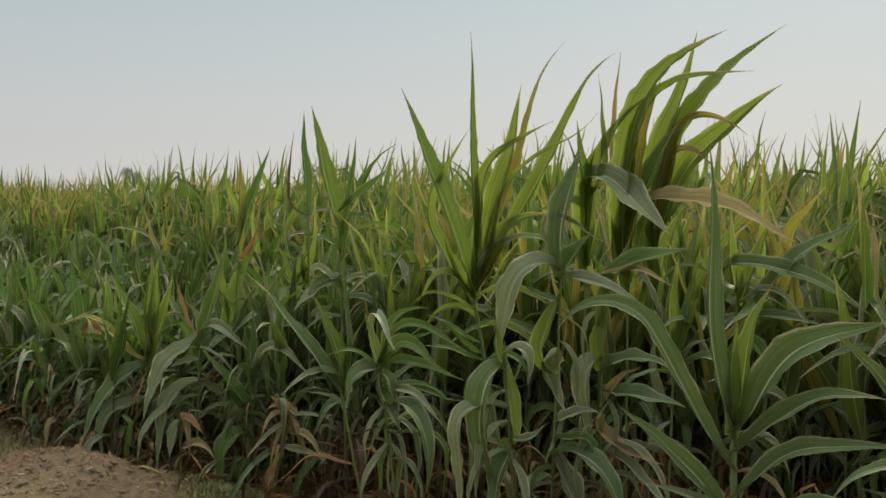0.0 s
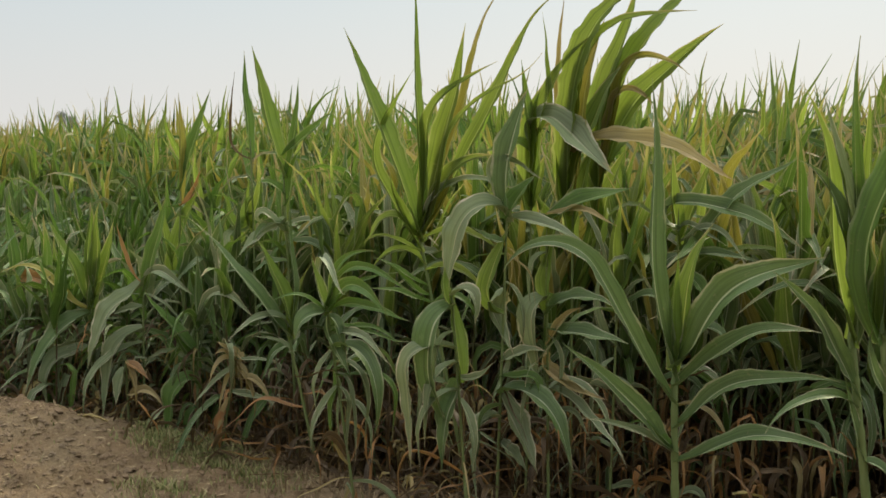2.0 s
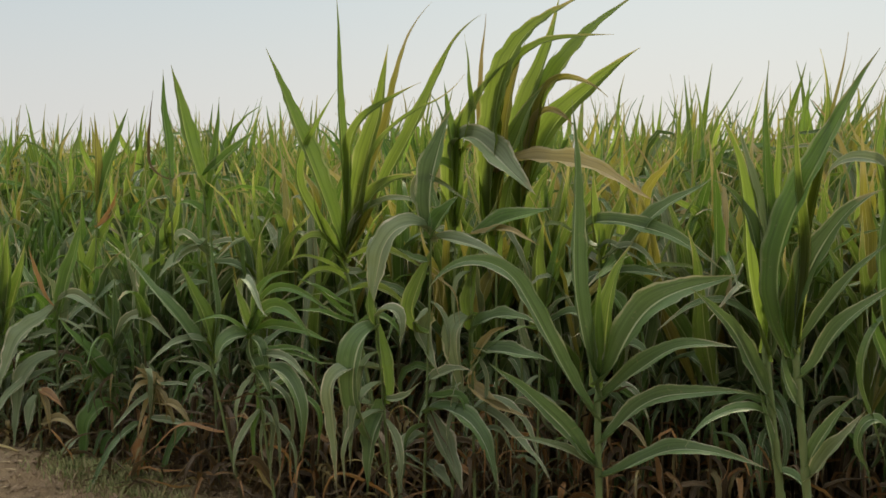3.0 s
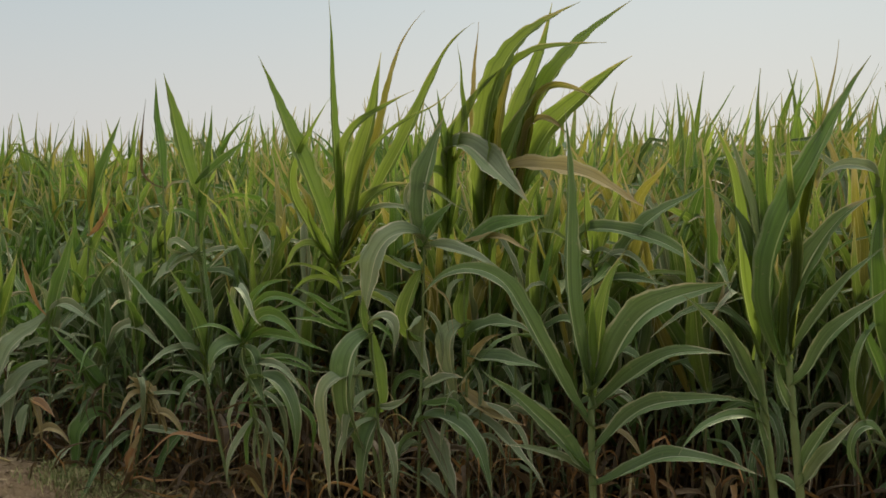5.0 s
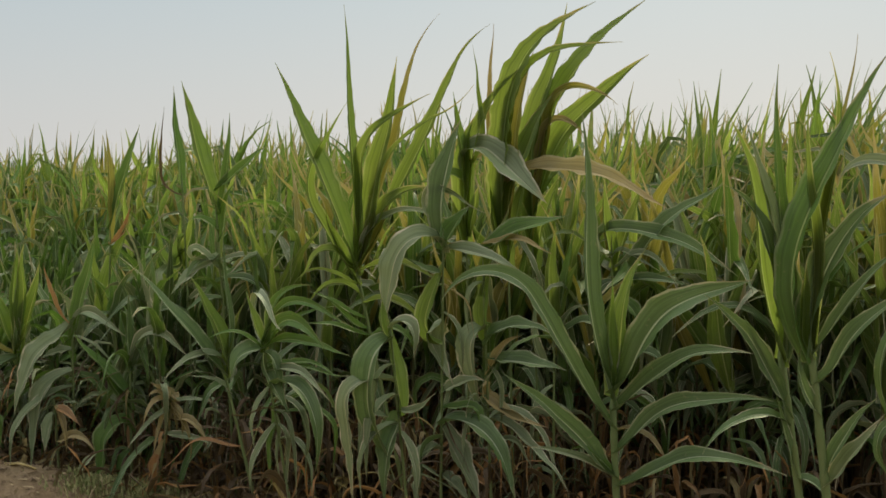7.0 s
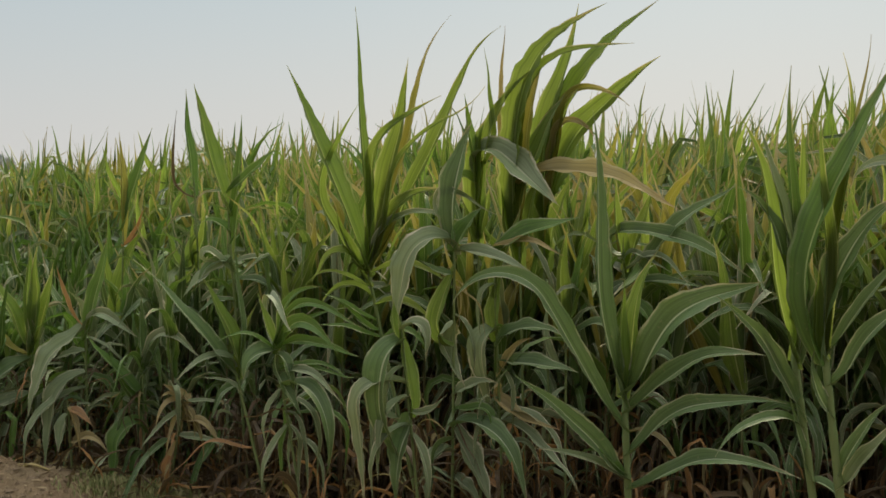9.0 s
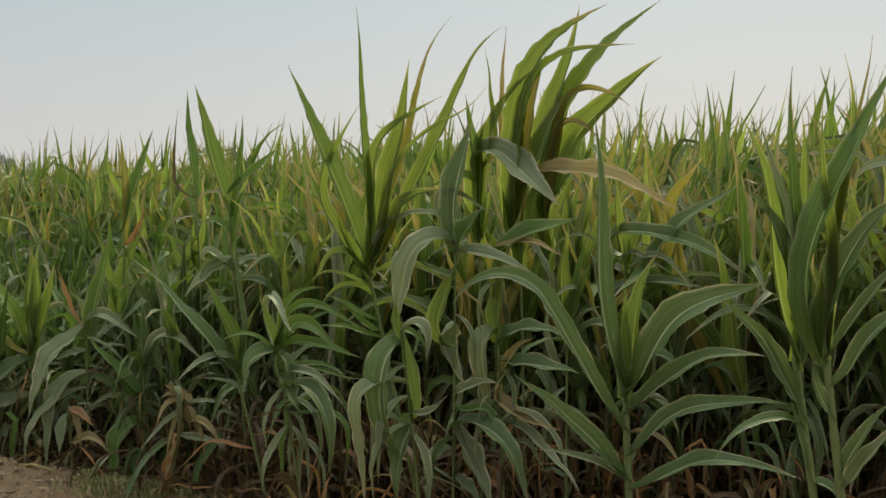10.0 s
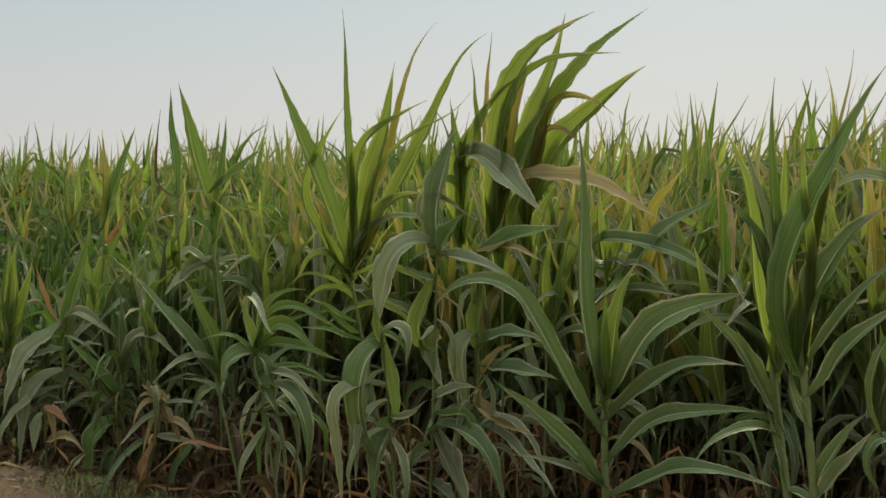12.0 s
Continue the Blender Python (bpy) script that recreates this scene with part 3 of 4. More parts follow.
p = stalk(0.43, 3.45, 0.89, 0.007, 0.0062, RAGGED)
skirt(p, 0.65, 5, 83)
leaf(p, 0.87, 10, 0.31, (85, 77, 67, 65), 0.122, -20, 1, 0.4)
leaf(p, 0.87, 10, 0.45, (73, 83, 78, 78), 0.058, -20, 0, 0.4)
leaf(p, 0.83, 340, 0.24, (71, 77, 47, 7), 0.038, -50, 5, 0.4)
leaf(p, 0.74, 190, 0.34, (41, 68, 91, 128), 0.049, 55, 5, 0.4)
leaf(p, 0.89, 170, 0.42, (75, 87, 96, 102), 0.076, 40, 8, 0.45)
leaf(p, 0.88, 334, 0.30, (35, 36, -46, -79), 0.048, -35, 2, 0.4)
leaf(p, 0.69, 215, 0.35, (-12, -70, -84, -87), 0.033, 0, 5, 0.3)
leaf(p, 0.62, 325, 0.35, (-16, -65, -79, -80), 0.035, -10, 5, 0.3)

p = stalk(0.11, 3.60, 1.29, -0.001, 0.0062, WINDSWEPT)
skirt(p, 0.65, 4, 86)
leaf(p, 1.26, 350, 0.75, (89, 86, 79, 52, 40), 0.080, -50, 8, 0.55)
leaf(p, 1.56, 10, 0.59, (-2, 89, 89, 86, 87), 0.028, -30, 3, 0.5)
leaf(p, 1.53, 170, 0.49, (132, 88, 86, 84), 0.040, -50, 1, 0.4)
leaf(p, 1.26, 10, 0.48, (93, 93, 85, 63), 0.099, -30, 8, 0.55)
leaf(p, 1.51, 325, 0.53, (133, 23, -33, -40, -40, -37), 0.125, -40, 5, 0.57)
leaf(p, 1.26, 180, 0.57, (89, 90, 84, 80, 83), 0.072, 45, 1, 0.55)
leaf(p, 1.45, 201, 0.24, (69, 16, -25, -10), 0.052, 45, 1, 0.4)
leaf(p, 1.23, 10, 0.24, (77, 79, 77, 77), 0.086, -30, 8, 0.4)
leaf(p, 1.18, 190, 0.24, (70, 75, 77, 77), 0.084, 50, 8, 0.4)

p = stalk(0.29, 3.55, 1.23, -0.017, 0.0062, WINDSWEPT)
skirt(p, 0.65, 4, 87)
leaf(p, 1.23, 360, 1.09, (102, 93, 86, 67, 38, 29), 0.125, -40, 8, 0.55)
leaf(p, 1.24, 346, 1.06, (100, 84, 87, 66, 3, 1), 0.073, -50, 8, 0.55)
leaf(p, 1.23, 10, 0.76, (87, 85, 86, 78, 73), 0.125, -25, 7, 0.55)
leaf(p, 1.23, 10, 0.63, (96, 83, 66, 67, 56), 0.125, -25, 1, 0.55)
leaf(p, 1.47, 335, 0.67, (37, 5, -5, -19, -29, -29), 0.099, -40, 3, 0.45)
leaf(p, 1.30, 330, 0.39, (-54, -54, -76, -81), 0.039, -15, 5, 0.4)
leaf(p, 1.14, 10, 0.38, (80, 81, 77, 72), 0.116, -25, 8, 0.45)
leaf(p, 1.12, 170, 0.35, (69, 75, 81, 90), 0.104, 35, 8, 0.45)

p = stalk(0.41, 3.65, 1.22, -0.028, 0.0062, WINDSWEPT)
skirt(p, 0.65, 4, 88)
leaf(p, 1.22, 10, 0.98, (93, 93, 82, 72, 75, 79), 0.123, -25, 8, 0.55)
leaf(p, 1.45, 350, 0.89, (68, 82, 67, 50, 37, 38), 0.125, -45, 1, 0.5)
leaf(p, 1.22, 345, 0.90, (87, 81, 63, 49, 40, 32), 0.125, -50, 8, 0.55)
leaf(p, 1.23, 330, 0.87, (80, 86, 81, 82, -9, -43), 0.053, -65, 7, 0.55)
leaf(p, 1.46, 329, 0.44, (57, 81, 76, -20, -75), 0.053, -60, 3, 0.4)
leaf(p, 1.22, 9, 0.57, (89, 83, 55, 78, 64), 0.125, -25, 1, 0.55)
leaf(p, 1.41, 15, 0.58, (80, 85, 74, 53), 0.048, -20, 1, 0.4)
leaf(p, 1.13, 10, 0.39, (74, 82, 69, 59), 0.100, -25, 8, 0.45)
leaf(p, 1.11, 190, 0.34, (85, 71, 80, 82), 0.110, 55, 8, 0.45)

p = stalk(0.69, 3.45, 1.22, -0.028, 0.0062, RAGGED)
skirt(p, 0.65, 4, 82)
leaf(p, 1.07, 345, 0.58, (31, 67, 46, 30, 38), 0.079, -40, 2, 0.5)
leaf(p, 1.21, 336, 0.64, (190, 14, -15, -15, -32, -41), 0.074, -40, 2, 0.5)
leaf(p, 1.17, 334, 0.22, (92, -19, -32, -27), 0.030, -35, 5, 0.4)
leaf(p, 1.14, 329, 0.32, (27, 38, -18, -53, -51), 0.035, -40, 5, 0.4)
leaf(p, 1.09, 335, 0.31, (7, 9, -10, -16), 0.044, -35, 2, 0.4)
leaf(p, 1.01, 330, 0.21, (24, -43, -79, -73), 0.060, -25, 0, 0.4)
leaf(p, 1.13, 170, 0.37, (81, 79, 88, 97), 0.069, 40, 8, 0.45)
leaf(p, 1.14, 15, 0.35, (57, 73, 71, 58), 0.062, -15, 8, 0.45)
leaf(p, 0.79, 334, 0.30, (29, 14, -58, -82), 0.048, -30, 2, 0.4)
leaf(p, 0.65, 330, 0.29, (32, -12, -63, -77), 0.037, -25, 5, 0.35)
leaf(p, 0.51, 330, 0.32, (26, -21, -65, -66), 0.035, -20, 3, 0.35)

p = stalk(-0.54, 3.35, 0.86, -0.136, 0.0062, GREY_DROOP)
skirt(p, 0.65, 5, 174)
leaf(p, 0.86, 190, 0.24, (72, 72, 78, 76), 0.057, 35, 1, 0.4)
leaf(p, 0.86, 10, 0.16, (47, 77, 82, 81), 0.044, -40, 1, 0.4)
leaf(p, 0.89, 339, 0.34, (58, 83, 29, -4), 0.039, -65, 0, 0.4)
leaf(p, 0.88, 335, 0.49, (64, 65, -3, -26, -29), 0.038, -55, 0, 0.4)
leaf(p, 0.85, 328, 0.40, (54, 62, -0, -39, -45), 0.063, -60, 0, 0.4)
leaf(p, 0.86, 335, 0.38, (41, 12, -7, -14, -12), 0.046, -40, 0, 0.4)
leaf(p, 0.89, 299, 0.51, (146, 118, -15, -40, -1), 0.034, -15, 5, 0.5)
leaf(p, 0.86, 210, 0.18, (6, -9, -60, -85), 0.087, 25, 2, 0.35)
leaf(p, 0.86, 322, 0.28, (-114, -50, -48, -48), 0.084, 0, 2, 0.35)
leaf(p, 0.85, 319, 0.20, (7, -61, -68, -57), 0.049, 0, 2, 0.3)
leaf(p, 0.78, 324, 0.35, (17, 7, -35, -36), 0.038, -35, 5, 0.35)
leaf(p, 0.72, 319, 0.51, (30, -5, -54, -91, -110), 0.076, -10, 2, 0.4)
leaf(p, 0.65, 214, 0.33, (-106, -70, -95, -95), 0.032, 20, 0, 0.4)
leaf(p, 0.65, 345, 0.20, (11, 27, 34, 28), 0.020, -45, 0, 0.4)
leaf(p, 0.63, 322, 0.39, (21, -72, -81, -87, -101), 0.025, 0, 5, 0.3)
leaf(p, 0.58, 210, 0.27, (-47, -49, -82, -81), 0.037, 20, 5, 0.3)
leaf(p, 0.81, 335, 0.36, (12, -4, -13, 6), 0.025, -30, 0, 0.4)
leaf(p, 0.79, 335, 0.33, (18, 17, -13, -42), 0.027, -40, 0, 0.4)
leaf(p, 0.86, 340, 0.36, (49, 46, 16, 8), 0.025, -55, 0, 0.4)
leaf(p, 0.86, 205, 0.24, (45, 39, 1, -35), 0.026, 40, 0, 0.4)
leaf(p, 0.58, 321, 0.33, (-6, -99, -91, -80), 0.025, 0, 5, 0.3)
leaf(p, 0.64, 215, 0.34, (-124, -78, -93, -96), 0.024, 20, 5, 0.3)
leaf(p, 0.67, 331, 0.43, (30, -54, -101, -90), 0.032, -10, 5, 0.35)
leaf(p, 0.52, 327, 0.33, (27, -32, -90, -82), 0.026, -5, 5, 0.3)
leaf(p, 0.72, 215, 0.27, (-39, -65, -91, -96), 0.031, 15, 5, 0.3)
leaf(p, 0.62, 335, 0.48, (14, 11, -91, -98), 0.029, -25, 0, 0.4)

p = stalk(-0.80, 3.90, 0.64, -0.205, 0.0082, GREY_DROOP)
skirt(p, 0.62, 4, 78)
leaf(p, 0.64, 195, 0.62, (54, 55, 54, 53, 51), 0.091, 35, 2, 0.4)
leaf(p, 0.64, 190, 0.48, (103, 74, 70, 66, 59), 0.082, 35, 1, 0.4)
leaf(p, 0.69, 210, 0.32, (76, 14, -18, -36, -54), 0.049, 30, 5, 0.4)
leaf(p, 0.64, 175, 0.65, (102, 89, 85, 91), 0.039, 25, 2, 0.4)
leaf(p, 0.56, 210, 0.23, (70, 35, 15, 11), 0.027, 40, 5, 0.3)
leaf(p, 0.63, 10, 0.36, (90, 78, 72, 61), 0.049, -40, 8, 0.4)

p = stalk(-0.98, 4.25, 1.35, -0.041, 0.0075, GREY_DROOP)
skirt(p, 0.65, 4, 74)
leaf(p, 1.33, 190, 0.63, (72, 76, 77, 79, 82), 0.103, 35, 1, 0.5)
leaf(p, 1.33, 15, 0.48, (69, 81, 86, 86), 0.052, -40, 0, 0.4)
leaf(p, 1.14, 205, 0.29, (-50, -19, -43, -49), 0.085, 30, 5, 0.4)
leaf(p, 1.12, 345, 0.25, (7, 12, 2, 2), 0.038, -45, 5, 0.4)
leaf(p, 1.44, 350, 0.34, (43, 37, 43, 40, 18), 0.056, -60, 0, 0.4)
leaf(p, 1.07, 206, 0.30, (34, 55, 34, -170, -157), 0.048, 45, 5, 0.4)
leaf(p, 1.25, 200, 0.16, (49, 46, 15, -47), 0.052, 40, 0, 0.4)
leaf(p, 1.20, 10, 0.30, (68, 85, 76, 53), 0.067, -45, 0, 0.4)
leaf(p, 1.07, 207, 0.31, (87, -10, -67, -60), 0.045, 35, 2, 0.4)
leaf(p, 1.03, 335, 0.34, (11, -4, -36, -58), 0.045, -35, 2, 0.4)
leaf(p, 0.93, 205, 0.20, (16, 0, -34, -45), 0.048, 30, 2, 0.4)

p = stalk(-1.32, 4.80, 1.48, -0.018, 0.0072, GREY_DROOP)
leaf(p, 1.42, 175, 0.56, (80, 86, 87, 93), 0.066, 20, 0, 0.4)
leaf(p, 1.41, 190, 0.52, (10, 84, 101, 93), 0.023, 35, 6, 0.4)
leaf(p, 1.20, 196, 0.45, (-42, -108, 45, 85, 42), 0.078, 40, 1, 0.4)
leaf(p, 1.12, 182, 0.39, (-20, -112, 53, 105), 0.066, 45, 1, 0.4)
leaf(p, 0.74, 206, 0.31, (61, 28, -42, -56), 0.053, 35, 2, 0.4)
leaf(p, 0.85, 334, 0.23, (40, 32, -10, -58), 0.049, -60, 5, 0.4)
leaf(p, 0.98, 170, 0.33, (65, 79, 94, 100), 0.070, 15, 8, 0.4)
leaf(p, 1.04, 15, 0.33, (92, 74, 82, 85), 0.071, -40, 8, 0.4)

p = stalk(-1.88, 5.00, 1.20, 0.057, 0.0070, GREY_DROOP)
leaf(p, 1.23, 15, 0.59, (71, 75, 70, 75), 0.088, -45, 0, 0.45)
leaf(p, 0.70, 10, 0.66, (110, 75, 71, 68, 68), 0.106, -50, 1, 0.45)
leaf(p, 1.17, 175, 0.60, (93, 93, 90, 85), 0.066, 15, 7, 0.4)
leaf(p, 1.14, 20, 0.26, (21, 55, 81, 59), 0.056, -40, 4, 0.4)
leaf(p, 0.58, 206, 0.36, (72, 22, -51, -57), 0.055, 35, 5, 0.4)
leaf(p, 0.70, 190, 0.58, (76, 78, 82, 61), 0.074, 30, 8, 0.4)
leaf(p, 0.77, 345, 0.40, (54, 58, 35, 6), 0.049, -70, 5, 0.4)
leaf(p, 0.65, 333, 0.32, (23, 41, -5, -41), 0.042, -75, 2, 0.4)

p = stalk(-1.55, 4.45, 0.57, 0.023, 0.0075, GREY_DROOP)
skirt(p, 0.55, 3, 79)
leaf(p, 0.55, 175, 0.40, (85, 89, 95, 94), 0.070, 15, 2, 0.4)
leaf(p, 0.25, 211, 0.42, (91, -34, -84, -78, -81), 0.112, 30, 0, 0.45)
leaf(p, 0.54, 15, 0.27, (59, 66, 69, 70), 0.059, -40, 2, 0.4)
leaf(p, 0.40, 195, 0.45, (59, 55, 48, 72), 0.084, 30, 0, 0.4)
leaf(p, 0.34, 190, 0.38, (61, 60, 67, 84), 0.105, 25, 0, 0.4)
leaf(p, 0.15, 215, 0.19, (-22, -69, -85, -79), 0.053, 25, 0, 0.3)
leaf(p, 0.57, 337, 0.51, (73, 62, 9, -41, -35), 0.055, -65, 5, 0.5)

p = stalk(-1.34, 4.15, 0.48, 0.185, 0.0070, DRY_PLANT)
leaf(p, 0.45, 195, 0.16, (125, 48, 38, 37), 0.063, 35, 3, 0.4)
leaf(p, 0.48, 200, 0.12, (48, 42, -0, -65), 0.039, 30, 3, 0.4)
leaf(p, 0.51, 340, 0.06, (-74, -37, -31, -38), 0.058, -10, 3, 0.3)
leaf(p, 0.47, 210, 0.16, (-132, -69, -81, -92), 0.040, 25, 3, 0.3)
leaf(p, 0.47, 320, 0.16, (-34, -72, -86, -87), 0.030, 0, 3, 0.3)
leaf(p, 0.47, 210, 0.20, (39, -25, -70, -75), 0.043, 25, 3, 0.3)
leaf(p, 0.49, 210, 0.31, (-77, -28, -46, -54), 0.036, 25, 5, 0.35)
leaf(p, 0.39, 330, 0.31, (2, 11, -44, -90), 0.044, -25, 3, 0.35)
leaf(p, 0.32, 330, 0.30, (0, 4, -1, -41), 0.039, -40, 5, 0.35)
leaf(p, 0.26, 215, 0.24, (-54, -81, -87, -87), 0.062, 25, 4, 0.45)
leaf(p, 0.48, 340, 0.25, (1, 11, -5, -7), 0.024, -40, 5, 0.3)
leaf(p, 0.29, 210, 0.19, (-70, -70, -68, -68), 0.038, 25, 3, 0.3)
leaf(p, 0.47, 325, 0.27, (-9, -65, -97, -116), 0.030, 0, 3, 0.3)
leaf(p, 0.46, 210, 0.26, (-65, -65, -74, -88), 0.034, 25, 3, 0.3)
leaf(p, 0.43, 325, 0.31, (-3, -42, -77, -113), 0.031, 0, 3, 0.3)
leaf(p, 0.39, 340, 0.34, (-15, -5, 5, -18), 0.025, -30, 6, 0.3)

p = stalk(-1.93, 4.50, 0.36, -0.021, 0.0065, DRY_PLANT)
leaf(p, 0.37, 320, 0.27, (-39, -53, -78, -100), 0.033, 0, 3, 0.3)
leaf(p, 0.36, 330, 0.20, (-1, -15, -27, -33), 0.052, -20, 4, 0.35)
leaf(p, 0.33, 210, 0.20, (-58, -73, -79, -77), 0.080, 30, 5, 0.35)
leaf(p, 0.21, 340, 0.27, (-34, -32, -2, 4), 0.029, -15, 6, 0.3)
leaf(p, 0.19, 328, 0.32, (10, 30, -18, -62), 0.058, -50, 3, 0.3)

p = stalk(-2.28, 4.85, 0.57, -0.000, 0.0065, GREY_DROOP)
skirt(p, 0.55, 3, 77)
leaf(p, 0.57, 170, 0.59, (83, 90, 98, 100), 0.125, 5, 1, 0.45)
leaf(p, 0.58, 10, 0.51, (59, 76, 75, 82), 0.101, -55, 1, 0.45)
leaf(p, 0.58, 190, 0.55, (63, 74, 61, 69), 0.092, 25, 1, 0.45)
leaf(p, 0.57, 196, 0.59, (5, 52, 53, -5, -30), 0.062, 30, 7, 0.45)
leaf(p, 0.54, 215, 0.58, (-10, -34, -55, -68, -70), 0.125, 30, 2, 0.3)
leaf(p, 0.33, 215, 0.49, (8, -6, -57, -97, -92), 0.119, 30, 5, 0.35)
leaf(p, 0.57, 10, 0.61, (72, 85, 92, 73), 0.095, -55, 1, 0.4)
leaf(p, 0.51, 345, 0.34, (30, 47, 36, 28), 0.071, -70, 0, 0.4)
leaf(p, 0.31, 214, 0.41, (52, -36, -94, -88), 0.064, 30, 5, 0.3)

p = stalk(-1.91, 4.65, 0.74, 0.018, 0.0068, GREY_DROOP)
skirt(p, 0.65, 3, 84)
leaf(p, 0.75, 210, 0.54, (-46, -30, -63, -69, -83), 0.125, 30, 5, 0.4)
leaf(p, 0.50, 215, 0.57, (1, -53, -82, -80, -77), 0.122, 25, 5, 0.35)
leaf(p, 0.43, 215, 0.55, (3, -23, -51, -81, -84), 0.055, 25, 5, 0.35)
leaf(p, 0.74, 335, 0.42, (77, 22, -22, -30, -32), 0.055, -55, 5, 0.5)
leaf(p, 0.68, 10, 0.57, (74, 75, 77, 76), 0.090, -50, 0, 0.45)
leaf(p, 0.62, 200, 0.16, (9, -6, -18, -20), 0.058, 30, 5, 0.4)
leaf(p, 0.75, 195, 0.36, (40, 69, 78, 80), 0.041, 30, 4, 0.6)

p = stalk(-3.05, 5.30, 0.46, 0.075, 0.0060, GREY_DROOP)
skirt(p, 0.44, 3, 89)
leaf(p, 0.40, 210, 0.43, (-143, -32, -68, -90, -84), 0.057, 40, 2, 0.4)
leaf(p, 0.25, 321, 0.29, (-99, -75, -87, -106), 0.034, 0, 5, 0.3)
leaf(p, 0.40, 200, 0.43, (16, 33, -14, -46), 0.072, 30, 2, 0.4)
leaf(p, 0.43, 170, 0.78, (102, 98, 79, 100), 0.103, 5, 0, 0.4)
leaf(p, 0.43, 337, 0.47, (39, 43, -14, -32), 0.065, -75, 2, 0.4)
leaf(p, 0.43, 190, 0.79, (52, 59, 84, 90), 0.095, 20, 0, 0.4)
leaf(p, 0.61, 339, 0.48, (44, 10, -21, -30), 0.088, -55, 4, 0.4)


# ---- the rest of the field ----
def wild_plant(rng, tall, segments, across, lower=True, sides=6):
    """One maize plant of a given height, as a list of (name, geometry, material number)."""
    stem_top = tall * rng.uniform(0.60, 0.70)
    lean = rng.uniform(-0.06, 0.09)
    pieces = [("stalk", stem((0, 0, 0), lean, stem_top, rng.uniform(0.005, 0.0075), sides, 0.13 if sides > 4 else 0.4, rng), -1)] if lower else []
    spin = rng.uniform(0, 360)
    short = tall < 1.4
    count = rng.randint(12, 14) if short else rng.randint(18, 21)
    for i in range(count):
        f = i / (count - 1)
        if not lower and f < 0.40:
            continue
        h = stem_top * ((0.06 if short else 0.10) + 0.90 * f)
        az = spin + 180 * i + rng.uniform(-60, 60)
        kink = rng.random() < 0.4
        if f < (0.26 if short else 0.52):
            spec = (rng.uniform(0.25, 0.55), rng.uniform(-20, 60), rng.uniform(-98, -75), rng.uniform(0.1, 0.35), rng.uniform(0.06, 0.35), rng.uniform(0.02, 0.038))
            tone = rng.choice([5, 0, 2, 5, 3, 6, 0, 2, 4] if short else [6, 4, 6, 6, 4, 6, 3, 6, 2])
        elif f < 0.70:
            spec = (rng.uniform(0.42, 0.80), rng.uniform(25, 78), rng.uniform(-108, -35), rng.uniform(0.15, 0.55), 0.06 if kink else rng.uniform(0.12, 0.45), rng.uniform(0.026, 0.060))
            tone = rng.choice([0, 2, 5, 5, 0, 5, 2, 5, 2, 0] if short else [0, 2, 2, 5, 0, 5, 2, 0, 2, 0, 2])
        else:
            reach = tall - h
            upright = rng.random() < (0.40 if f < 0.84 else 0.76)
            spec = (max(0.38, reach * rng.uniform(0.75, 1.2)), rng.uniform(66, 88), rng.uniform(40, 85) if upright else rng.uniform(-100, -10), rng.uniform(0.45, 0.85), 0.08 if kink else rng.uniform(0.3, 0.7), rng.uniform(0.055, 0.088))
            tone = rng.choice([0, 0, 2, 2, 0, 2, 5] if short else [0, 1, 7, 7, 8, 0, 1, 7, 8, 1, 3, 7] if upright else [0, 1, 2, 5] if f > 0.82 else [0, 1, 0, 1] if upright else [2, 0, 2, 5, 0])
        length, rise, end, where, soft, width = spec
        geo = blade((lean * h, 0, h), az, length, eased(rise, end, where, soft), width, rng.uniform(-60, 60), segments, across, rng, 22.0, 70.0, 13.0)
        pieces.append(("leaf", geo, tone))
    return pieces


def canopy(x, y):
    """The height of the crop: low at the edge on the far side, full inside."""
    s = field_place(x, y)[1]
    full = min(1.97, max(1.75, 1.93 + 0.025 * x))
    edge = min(1.62, max(1.05, 1.78 + 0.32 * x))
    return edge + (full - edge) * min(1.0, max(0.0, (s - 0.5) / 2.0))


FIELD_MATS = LEAF + [STALK]
rng = random.Random(11)
patterns = {1.9: [], 1.3: []}
for tall in [1.9] * 10 + [1.3] * 7:
    plant = new("maize_plant")
    words = "green maize plant with upright top leaves coloured yellow as if sunlit" if tall > 1.5 else "short leafy maize plant with drooping blue-green leaves"
    tagged(plant, words, "maize plant", "maize plants inside the field")
    for kind, geo, tone in wild_plant(rng, tall, 10, 2):
        part(kind, mesh_of(kind, geo, [FIELD_MATS[tone]]), plant, LEAF_WORD[tone] if tone > 2 else "")
    patterns[tall].append(plant)

taken = [(o.location.x, o.location.y) for o in scene.objects if o.name.startswith("maize_plant") and o.location.length > 0.5]
spots = []
s = 0.10
while s < 26:
    a = -30.0
    while a < 22.0:
        x, y = world_place(a + rng.uniform(-0.07, 0.07), s + rng.uniform(-0.10, 0.10))
        d = math.hypot(x, y)
        side = math.degrees(math.atan2(x, y))
        thin = x > -2.4 and s < 1.3 and (s < (0.25 if x < -0.3 else 0.42) or rng.random() < 0.12)
        if y > 1.5 and not thin and (-42 < side < 36 or d < 8.5 and -60 < side < 75) and d < 30 and min((x - px) ** 2 + (y - py) ** 2 for px, py in taken) > 0.02:
            spots.append((d, x, y))
        a += 0.115 if s < 2.6 else (0.26 if s < 9 else 0.34)
    s += 0.19 if s < 2.6 else (0.42 if s < 9 else 0.60)
spots.sort()
near_spots, far_spots = spots[:280], spots[280:]
unused = {tall: list(row) for tall, row in patterns.items()}
